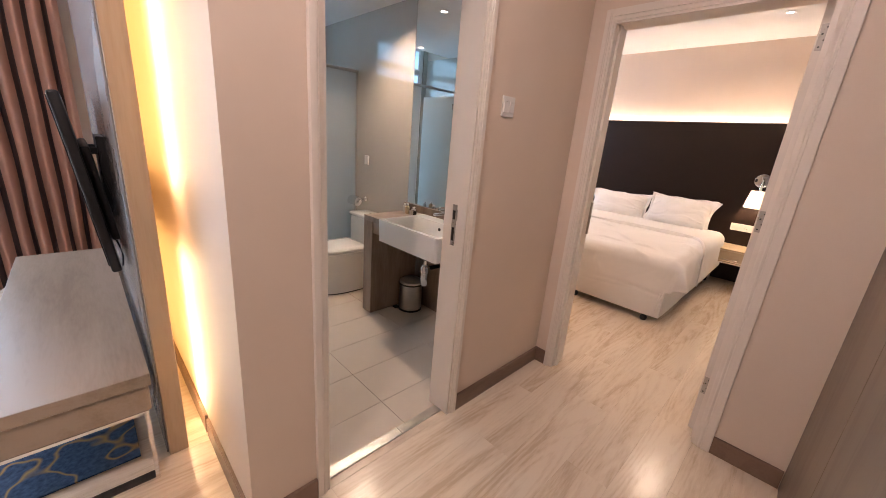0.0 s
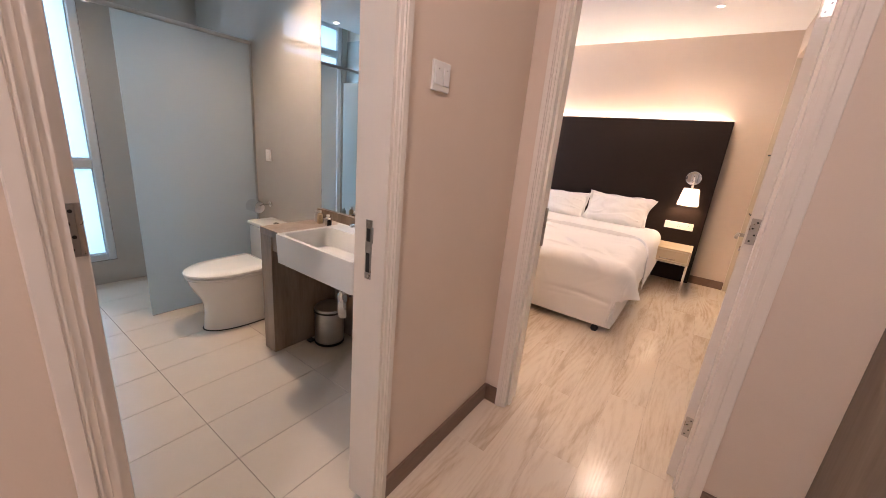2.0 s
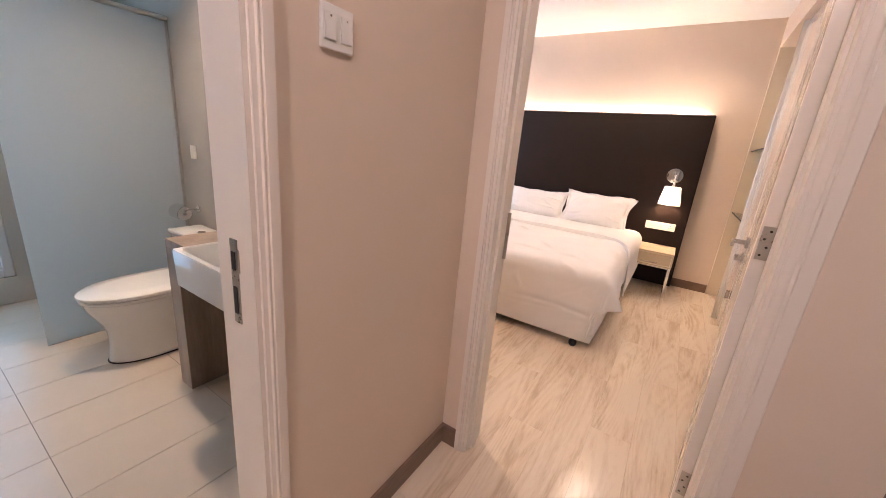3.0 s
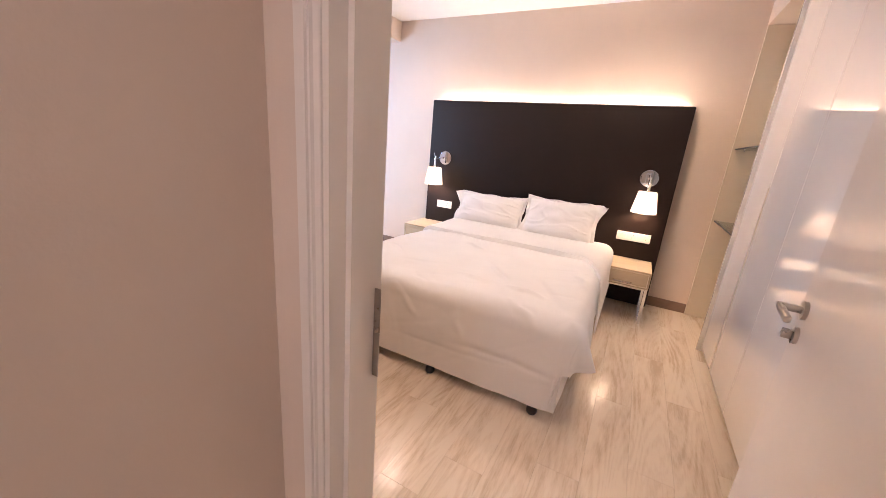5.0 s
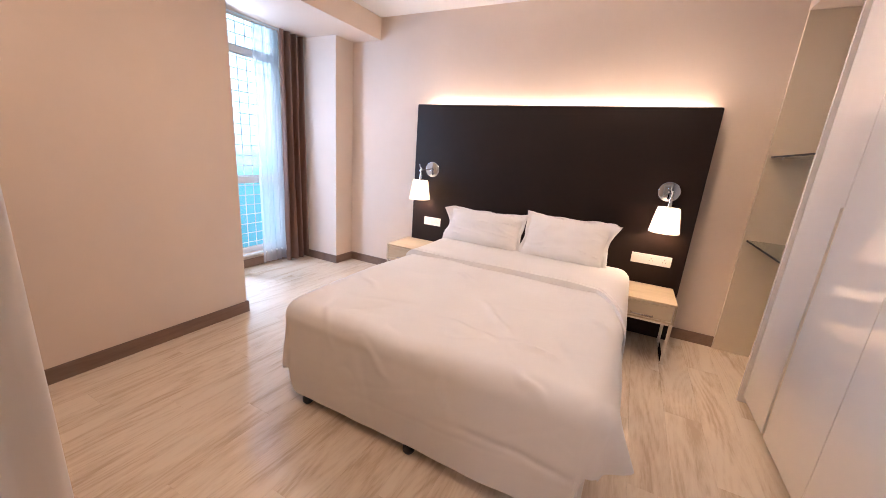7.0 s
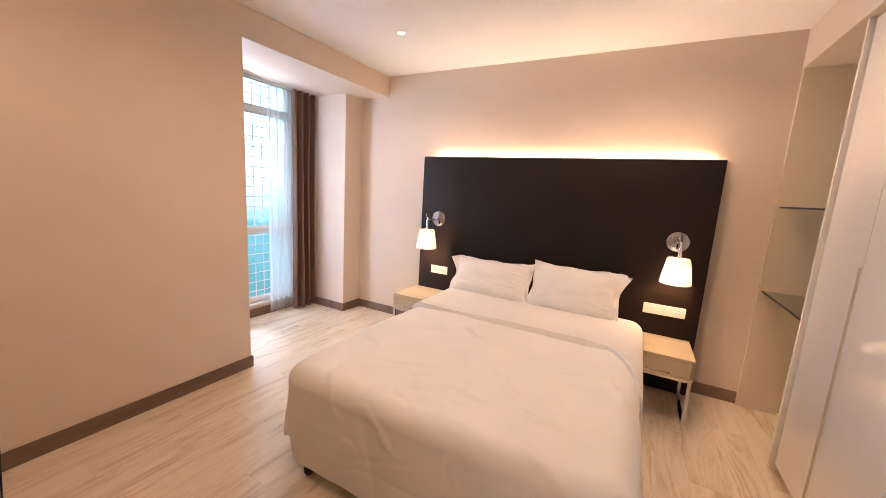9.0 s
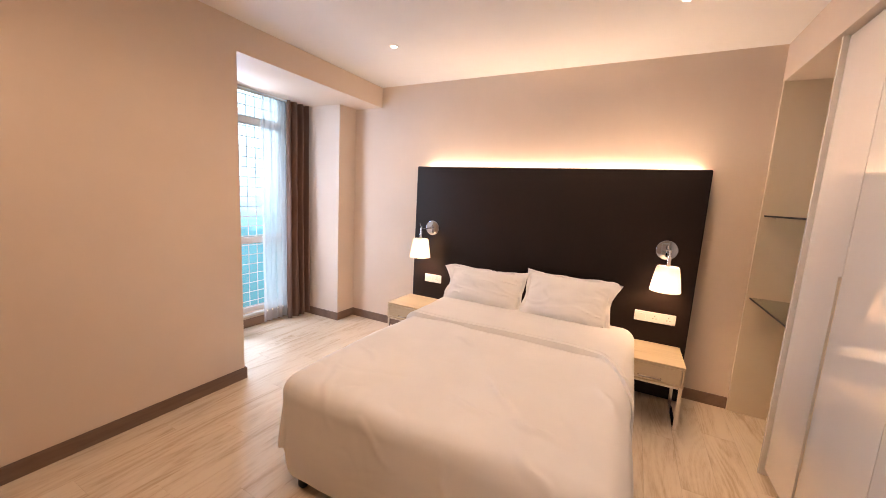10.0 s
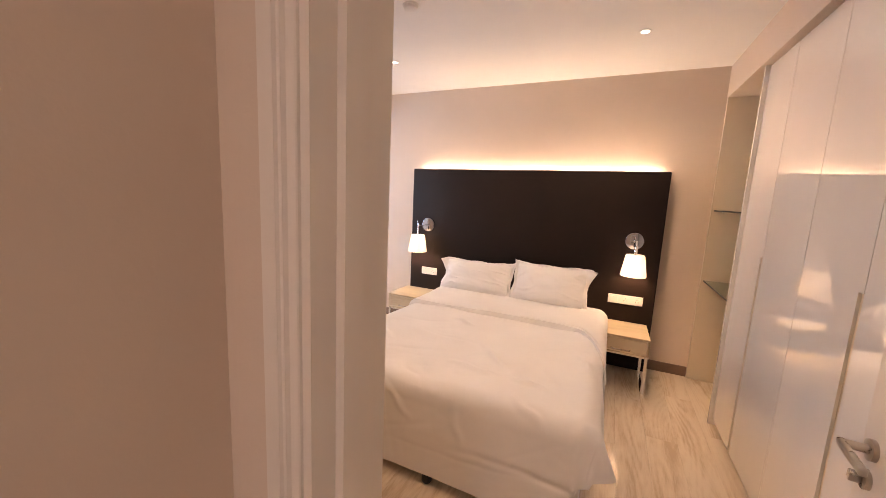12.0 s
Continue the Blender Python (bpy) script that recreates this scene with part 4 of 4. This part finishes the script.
def television(x, y, z, rz, tilt, wall_gap, label):
    """A flat set that leans forward, on an arm that reaches back wall_gap to the wall behind it."""
    t = thing("television", label, "television", "televisions", at=(x, y, z), rz=rz)
    lean = pose(0, 0, 0, tilt)
    for nm, bmx in (("body", box(-0.47, 0.47, 0.010, 0.045, -0.36, 0.37, 0.010, 3)), ("screen", box(-0.455, 0.455, 0.006, 0.010, -0.33, 0.355)), ("rear_cover", box(-0.32, 0.32, 0.045, 0.078, -0.26, 0.16, 0.012, 2))):
        bmesh.ops.transform(bmx, matrix=lean, verts=bmx.verts)
        part(nm, bmx, "black", t, smooth=nm != "screen")
    m = thing("tv_mount", "black steel wall arm holding the television", "wall mount", at=(x, y, z), rz=rz)
    g = wall_gap
    part("wall_plate", box(-0.12, 0.16, g - 0.03, g, -0.17, 0.20, 0.003, 1), "black", m)
    for px, py, pz in ((0.12, 0.03, 0.12), (-0.10, 0.03, 0.12), (0.12, 0.06, -0.12)):
        part("arm", box(px, px + 0.022, py, g - 0.028, pz, pz + 0.03), "black", m)
    part("cable", pipe([(0.20, g - 0.02 - 0.012 * math.sin(i * 1.1), 0.14 - 0.05 * i) for i in range(12)], 0.004, 8), "black", m, smooth=True)


television(-2.36, -0.050, 1.12, 0, 7, 0.116, "black flat television on a tilting wall arm")
television(-2.09, 2.412, 1.225, 180, 3, 0.166, "black flat television on the bedroom wall arm")

cs = thing("tv_console", "low pale oak console on chrome sled legs", "tv console", at=(-3.33, -0.41, 0))
part("top", box(0, 1.885, 0, 0.455, 0.445, 0.495, 0.002, 1), "console", cs)
part("carcass", box(0.01, 1.875, 0.012, 0.445, 0.335, 0.445, 0.001, 1), "console", cs)
for i in range(3):
    part("drawer", box(0.02 + 0.617 * i, 0.62 + 0.617 * i, 0.002, 0.012, 0.340, 0.440, 0.001, 1), "console", cs)
for x in (0.02, 1.835):
    part("leg_frame", boxes((x, x + 0.045, 0.02, 0.034, 0, 0.335), (x, x + 0.045, 0.421, 0.435, 0, 0.335), (x, x + 0.045, 0.034, 0.421, 0, 0.012), (x, x + 0.045, 0.034, 0.421, 0.323, 0.335)), "chrome", cs, "polished flat-bar sled leg")

rm, nt, b = mat("blue_rug", 0.95)
v = coords(nt)
vo = node(nt, "ShaderNodeTexNoise", Scale=3.5, Detail=2.0)
nt.links.new(v, vo.inputs["Vector"])
fi = node(nt, "ShaderNodeTexNoise", Scale=60.0, Detail=4.0)
nt.links.new(v, fi.inputs["Vector"])
c1 = ramp(nt, fi.outputs[0], [(0.3, (0.02, 0.05, 0.11)), (0.7, (0.06, 0.12, 0.22))])
c2 = ramp(nt, vo.outputs[0], [(0.470, (0, 0, 0)), (0.488, (1, 1, 1)), (0.506, (0, 0, 0))])
mx = nt.nodes.new("ShaderNodeMix")
mx.data_type = "RGBA"
nt.links.new(c2, mx.inputs[0])
nt.links.new(c1, mx.inputs[6])
mx.inputs[7].default_value = (0.42, 0.27, 0.10, 1)
nt.links.new(mx.outputs[2], b.inputs["Base Color"])
bump(nt, b, fi.outputs[0], 0.6, 0.006)
M["rug"] = rm
tagged(part("rug", soft_block(-3.6, -1.62, -2.0, -0.02, 0.001, 0.012, 0.004, 0.0), "rug"), "blue woven rug with ochre scrolls under console", "rug")

# hall cabinet
hc = thing("hall_cabinet", "tall grey-oak laminate hall cabinet", "cabinet", at=(0, 0, 0))
part("carcass", box(0.385, 0.898, -2.6, YD - 0.002, 0.0, H - 0.004), "panelwood", hc)
part("filler", box(0.362, 0.385, 1.452, YD - 0.002, 0.0, H - 0.004, 0.001, 1), "panelwood", hc)
for i in range(6):
    y1 = 1.447 - 0.675 * i
    part("door", box(0.362, 0.384, y1 - 0.670, y1, 0.004, H - 0.006, 0.001, 1), "panelwood", hc)

# ---- bathroom ----
vb = thing("vanity_counter", "wood-grain laminate vanity counter with side panel", "vanity", at=(0, 0, 0))
part("side_panel", box(-2.322, -2.208, 1.535, 2.017, 0.0, 0.78, 0.001, 1), "vanity", vb)
part("counter", boxes((-2.322, -1.992, 1.535, 2.017, 0.780, 0.820), (-1.992, -1.368, 1.878, 2.017, 0.780, 0.820), (-1.368, XB - 0.136, 1.535, 2.017, 0.780, 0.820)), "vanity", vb)
for x0, x1 in ((-2.208, -1.994), (-1.366, XB - 0.136)):
    part("apron", box(x0, x1, 1.545, 1.563, 0.690, 0.780), "vanity", vb)
part("backsplash", box(-2.40, XB - 0.136, 1.995, 2.017, 0.820, 0.880, 0.001, 1), "vanity", vb)
part("back_panel", box(-2.208, XB - 0.136, 2.004, 2.017, 0.0, 0.69), "vanity", vb)

bs = thing("wash_basin", "white rectangular semi-recessed ceramic wash basin", "basin", at=(-1.99, 1.435, 0.690))
bw, bdp, bh, wl = 0.62, 0.44, 0.170, 0.024


def rrect(x0, x1, y0, y1, z, r, n=5):
    pts = []
    for cx, cy, a0 in ((x1 - r, y1 - r, 0), (x0 + r, y1 - r, 90), (x0 + r, y0 + r, 180), (x1 - r, y0 + r, 270)):
        pts += [(cx + r * math.cos(radians(a0 + 90 * i / n)), cy + r * math.sin(radians(a0 + 90 * i / n)), z) for i in range(n + 1)]
    return pts


part("bowl", loft([rrect(0.02, bw - 0.02, 0.02, bdp - 0.02, 0.0, 0.02), rrect(0.004, bw - 0.004, 0.004, bdp - 0.004, 0.012, 0.02), rrect(0, bw, 0, bdp, bh - 0.006, 0.018), rrect(0.003, bw - 0.003, 0.003, bdp - 0.003, bh, 0.016),
                   rrect(wl, bw - wl, wl, bdp - 0.11, bh, 0.03), rrect(wl + 0.004, bw - wl - 0.004, wl + 0.004, bdp - 0.114, bh - 0.008, 0.03), rrect(0.045, bw - 0.045, 0.045, bdp - 0.125, 0.062, 0.05), rrect(0.10, bw - 0.10, 0.10, bdp - 0.17, 0.048, 0.04)]), "ceramic", bs, smooth=True)
# Dark disc put on for the shade inside the overflow opening.
part("overflow_shade", tube((bw / 2, bdp - 0.121, 0.125), (bw / 2, bdp - 0.126, 0.125), 0.011, seg=20), "dark", bs)
part("drain", lathe([(0.0, 0.002), (0.022, 0.002), (0.024, 0.0), (0.0, 0.0)], 24, Matrix.Translation((bw / 2, 0.19, 0.0485))), "chrome", bs, smooth=True)
fa = thing("basin_tap", "chrome single-lever basin mixer tap", "tap", at=(-1.68, 1.815, 0.86))
part("body", tube((0, 0, 0), (0, 0, 0.085), 0.021, 0.019, 24), "chrome", fa, smooth=True)
part("spout", box(-0.013, 0.013, -0.125, 0.0, 0.060, 0.078, 0.005, 2), "chrome", fa, smooth=True)
part("lever", box(-0.012, 0.012, -0.075, 0.022, 0.090, 0.102, 0.004, 2), "chrome", fa, smooth=True)
tr = thing("basin_trap", "chrome bottle trap under the basin", "trap", at=(-1.70, 1.66, 0))
part("tailpipe", tube((0, 0, 0.56), (0, 0, 0.73), 0.016, seg=18), "chrome", tr, smooth=True)
part("bottle", lathe([(0.0, 0.40), (0.022, 0.40), (0.030, 0.415), (0.030, 0.50), (0.034, 0.505), (0.034, 0.54), (0.020, 0.56), (0.0, 0.56)], 28), "chrome", tr, smooth=True)
part("outlet", tube((0, 0.02, 0.525), (0, 0.346, 0.525), 0.016, seg=18), "black", tr, "black waste pipe to wall", smooth=True)
mi = thing("wall_mirror", "frameless wall mirror above the vanity", "mirror", at=(-2.374, 2.012, 0.880))
part("silver", box(0, 1.274, 0, 0.005, 0, HB - 0.890), "mirror", mi)
part("rim", boxes((-0.002, 0, -0.001, 0.005, 0, HB - 0.890), (0, 1.274, -0.001, 0.005, -0.003, 0)), "nickel", mi)

for i, (x, y, r, h, mt, lb) in enumerate(((-2.27, 1.90, 0.016, 0.075, "steel", "small grey toiletry bottle with cap"), (-2.21, 1.88, 0.018, 0.085, "oak", "small amber toiletry bottle with cap"), (-2.15, 1.90, 0.022, 0.065, "chrome", "small clear glass with metal lid"), (-2.10, 1.87, 0.014, 0.055, "black", "small dark toiletry bottle with cap"), (-1.36, 1.88, 0.02, 0.05, "oak", "small amber bottle beside the tap"))):
    bt = thing("toiletry_bottle", lb, "bottle", "toiletries on the vanity", at=(x, y, 0.82))
    part("bottle", lathe([(0.0, 0.0), (r, 0.0), (r * 1.02, 0.004), (r, h * 0.68), (r * 0.5, h * 0.80), (r * 0.45, h * 0.84), (0.0, h * 0.84)], 18), mt, bt, smooth=True)
    part("cap", lathe([(0.0, h * 0.84), (r * 0.55, h * 0.84), (r * 0.55, h), (0.0, h)], 16), "white", bt, smooth=True)
for dx in (0.0, 0.055):
    so = thing("wrapped_soap", "small white wrapped soap on the vanity", "soap", "toiletries on the vanity", at=(-2.06 + dx, 1.93, 0.82))
    part("soap", box(-0.024, 0.024, -0.015, 0.015, 0, 0.018, 0.005, 2), "paper", so, smooth=True)

# toilet, facing -y
to = thing("toilet", "white one-piece ceramic toilet with closed lid", "toilet", at=(-2.805, 2.0, 0))


def dring(cy, hw, front, back, z, n=32):
    """A D-shaped ring: round towards -y, square at the back."""
    pts = []
    for i in range(n):
        a = math.pi * i / (n - 1)
        pts.append((hw * math.cos(a), cy - (cy - front) * math.sin(a) ** 0.9, z))
    pts += [(-hw, back, z), (hw, back, z)]
    return pts


part("pan", loft([dring(-0.36, 0.134, -0.640, -0.02, 0.003), dring(-0.36, 0.133, -0.638, -0.02, 0.02), dring(-0.36, 0.131, -0.626, -0.02, 0.12), dring(-0.37, 0.134, -0.628, -0.02, 0.19), dring(-0.38, 0.146, -0.642, -0.02, 0.235), dring(-0.40, 0.166, -0.672, -0.02, 0.29), dring(-0.42, 0.180, -0.700, -0.02, 0.345), dring(-0.42, 0.183, -0.708, -0.02, 0.385)]), "ceramic", to, smooth=True)
part("sealant", loft([dring(-0.36, 0.139, -0.646, -0.02, 0.0005), dring(-0.36, 0.137, -0.643, -0.02, 0.006), dring(-0.36, 0.132, -0.635, -0.02, 0.007)]), "dark", to, "dark sealant line round the foot")
part("seat", loft([dring(-0.42, 0.186, -0.715, -0.24, 0.388), dring(-0.42, 0.190, -0.722, -0.24, 0.394), dring(-0.42, 0.190, -0.722, -0.24, 0.402), dring(-0.42, 0.186, -0.716, -0.24, 0.407)]), "ceramic", to, smooth=True)
part("lid", loft([dring(-0.42, 0.188, -0.720, -0.23, 0.411), dring(-0.42, 0.193, -0.728, -0.23, 0.417), dring(-0.42, 0.192, -0.727, -0.23, 0.430), dring(-0.42, 0.180, -0.712, -0.23, 0.440), dring(-0.40, 0.12, -0.62, -0.25, 0.446)]), "ceramic", to, smooth=True)
part("cistern", box(-0.19, 0.19, -0.20, 0.0, 0.36, 0.665, 0.02, 3), "ceramic", to, smooth=True)
ct = part("cistern_lid", box(-0.197, 0.197, -0.207, 0.0, 0.668, 0.700, 0.010, 3), "ceramic", to, smooth=True)
part("flush_button", lathe([(0.0, 0.006), (0.020, 0.006), (0.024, 0.002), (0.024, 0.0), (0.0, 0.0)], 24, Matrix.Translation((0.03, -0.10, 0.70))), "chrome", ct, smooth=True)
part("bolt_cap", tube((0.128, -0.13, 0.035), (0.137, -0.13, 0.035), 0.009, seg=14), "steel", to)

ho = thing("paper_holder", "chrome toilet paper holder with hinged cover", "paper holder", at=(-3.10, 2.017, 0.80))
part("rosette", tube((0.06, 0, 0), (0.06, -0.012, 0), 0.022, seg=20), "chrome", ho, smooth=True)
part("arm", pipe([(0.06, -0.012, 0), (0.06, -0.075, 0), (0.055, -0.085, -0.01), (-0.06, -0.085, -0.02)], 0.006), "chrome", ho, smooth=True)
part("cover", thick(grid(8, 12, lambda u, v: Vector((-0.075 + 0.135 * u, -0.085 - 0.054 * math.sin(v * 2.4 - 0.3), -0.030 + 0.054 * math.cos(v * 2.4 - 0.3)))), 0.002), "chrome", ho, "polished curved cover", smooth=True)
pr = thing("toilet_roll", "white toilet paper roll on its holder", "toilet roll", at=(-3.115, 1.932, 0.770))
part("roll", lathe([(0.012, -0.05), (0.042, -0.05), (0.044, -0.046), (0.044, 0.046), (0.042, 0.05), (0.012, 0.05), (0.012, -0.05)], 28, pose(0, 0, 0, 0, 90)), "paper", pr, smooth=True)

bn = thing("pedal_bin", "small brushed steel pedal bin with black base", "bin", at=(-2.095, 1.872, 0))
part("body", lathe([(0.0, 0.012), (0.096, 0.012), (0.098, 0.03), (0.098, 0.235), (0.0, 0.235)], 36), "steel", bn, smooth=True)
part("base", lathe([(0.0, 0.0), (0.101, 0.0), (0.101, 0.016), (0.0, 0.016)], 36), "black", bn, smooth=True)
part("rim", lathe([(0.099, 0.232), (0.103, 0.234), (0.103, 0.244), (0.099, 0.246)], 36), "black", bn, smooth=True)
part("lid", lathe([(0.100, 0.246), (0.097, 0.262), (0.075, 0.276), (0.0, 0.284)], 36), "steel", bn, smooth=True)
part("pedal", box(-0.085, -0.040, -0.128, -0.085, 0.010, 0.022, 0.003, 1), "black", bn)
part("hinge", box(-0.03, 0.03, 0.092, 0.114, 0.15, 0.25, 0.004, 1), "black", bn)

sg = thing("shower_screen", "frosted glass shower screen with steel head rail", "shower screen", at=(-3.25, 0.353, 0))
part("fixed_panel", box(-0.005, 0.005, 0.845, 1.650, 0.004, 1.985, 0.001, 1), "frost", sg, "frosted glass panel")
part("side_panel", box(-0.005, 0.005, 0.002, 0.262, 0.004, 1.985, 0.001, 1), "frost", sg, "narrow frosted glass panel")
part("head_rail", tube((0, 0.0, 2.0), (0, 1.664, 2.0), 0.014, seg=20), "steel", sg, "round brushed steel rail", smooth=True)
part("wall_channel", box(-0.009, 0.009, 1.6505, 1.6635, 0.0, 1.986), "steel", sg)
part("floor_channel", box(-0.007, 0.007, 0.845, 1.650, 0.0, 0.004), "nickel", sg)
part("glass_door", box(-0.60, -0.012, 0.262, 0.270, 0.012, 1.965, 0.001, 1), "frost", sg, "frosted glass door swung inward")
for z in (0.25, 1.84):
    part("hinge", box(-0.045, 0.03, 0.252, 0.280, z - 0.035, z + 0.035, 0.003, 1), "nickel", sg)
sw2 = thing("shower_mixer", "dark shower fitting seen through frosted glass", "shower", at=(-3.72, 2.016, 1.25))
part("bar", pipe([(0, -0.06, -0.35), (0, -0.06, 0.60)], 0.011), "nickel", sw2, smooth=True)
part("mixer", box(-0.13, 0.13, -0.07, 0.0, -0.03, 0.03, 0.012, 2), "chrome", sw2, smooth=True)
part("hand_shower", tube((0, -0.09, 0.45), (0, -0.17, 0.50), 0.05, 0.012, 20), "chrome", sw2, smooth=True)

# ---- floors: slab, then planks and tiles as pieces ----
slab = setting(part("floor", boxes((-4.60, 1.05, -3.15, 5.98, -0.20, -0.010)), "slab"), "pale ash laminate plank floor", "floor")
rng = random.Random(4)
PW, PL = 0.195, 1.215
cache = {}


def plank_mesh(L, w):
    key = (round(L, 3), round(w, 3))
    if key not in cache:
        bm = box(0, w, 0, L, -0.010, 0.0)
        bmesh.ops.bevel(bm, geom=[e for e in bm.edges if all(v.co.z > -0.001 for v in e.verts)], offset=0.0006, segments=1, affect="EDGES")
        me = bpy.data.meshes.new("plank")
        bm.to_mesh(me)
        bm.free()
        me.materials.append(M["floor"])
        cache[key] = me
    return cache[key]


def lay(x0, x1, y0, y1):
    k0 = math.floor((x0 + 0.96) / PW)
    k1 = math.ceil((x1 + 0.96) / PW)
    for k in range(k0, k1):
        a, c = max(x0, -0.96 + k * PW), min(x1, -0.96 + (k + 1) * PW)
        if c - a < 0.02:
            continue
        y = y0 - ((k * 0.4137) % 1.0) * PL
        while y < y1:
            lo, hi = max(y, y0), min(y + PL, y1)
            if hi - lo > 0.02:
                ob = new("plank", plank_mesh(hi - lo - 0.0003, c - a - 0.0003))
                ob.location = (a + 0.00015, lo + 0.00015, 0)
                ob.parent = slab
            y += PL


lay(-0.96, 0.90, -1.9, YN)
lay(-4.40, -0.96, 2.22, YN)
lay(-4.40, -0.96, -1.9, 0.235)
lay(-1.002, -0.96, BD0 + 0.012, BD1 - 0.012)

bf = setting(part("floor_bathroom", boxes((-4.40, -1.054, 0.346, 2.024, -0.0098, -0.003)), "grout"), "ivory rectangular floor tiles with dark joints", "floor")
TX, TY = 0.3065, 0.6
tcache = {}
for i in range(-1, 11):
    for j in range(-2, 3):
        x1, x0 = -1.262 - TX * (i - 1) - 0.0, -1.262 - TX * i
        y0, y1 = 0.993 + TY * j, 0.993 + TY * (j + 1)
        a, c, d, e = max(x0, -4.13) + 0.0013, min(x1, -1.054) - 0.0013, max(y0, 0.352) + 0.0013, min(y1, 2.018) - 0.0013
        if c - a < 0.02 or e - d < 0.02:
            continue
        key = (round(c - a, 3), round(e - d, 3))
        if key not in tcache:
            bm = box(0, c - a, 0, e - d, -0.0028, 0.0)
            bmesh.ops.bevel(bm, geom=[q for q in bm.edges if all(v.co.z > -0.001 for v in q.verts)], offset=0.0008, segments=1, affect="EDGES")
            me = bpy.data.meshes.new("tile")
            bm.to_mesh(me)
            bm.free()
            me.materials.append(M["tile"])
            tcache[key] = me
        ob = new("tile", tcache[key])
        ob.location = (a, d, 0)
        ob.parent = bf
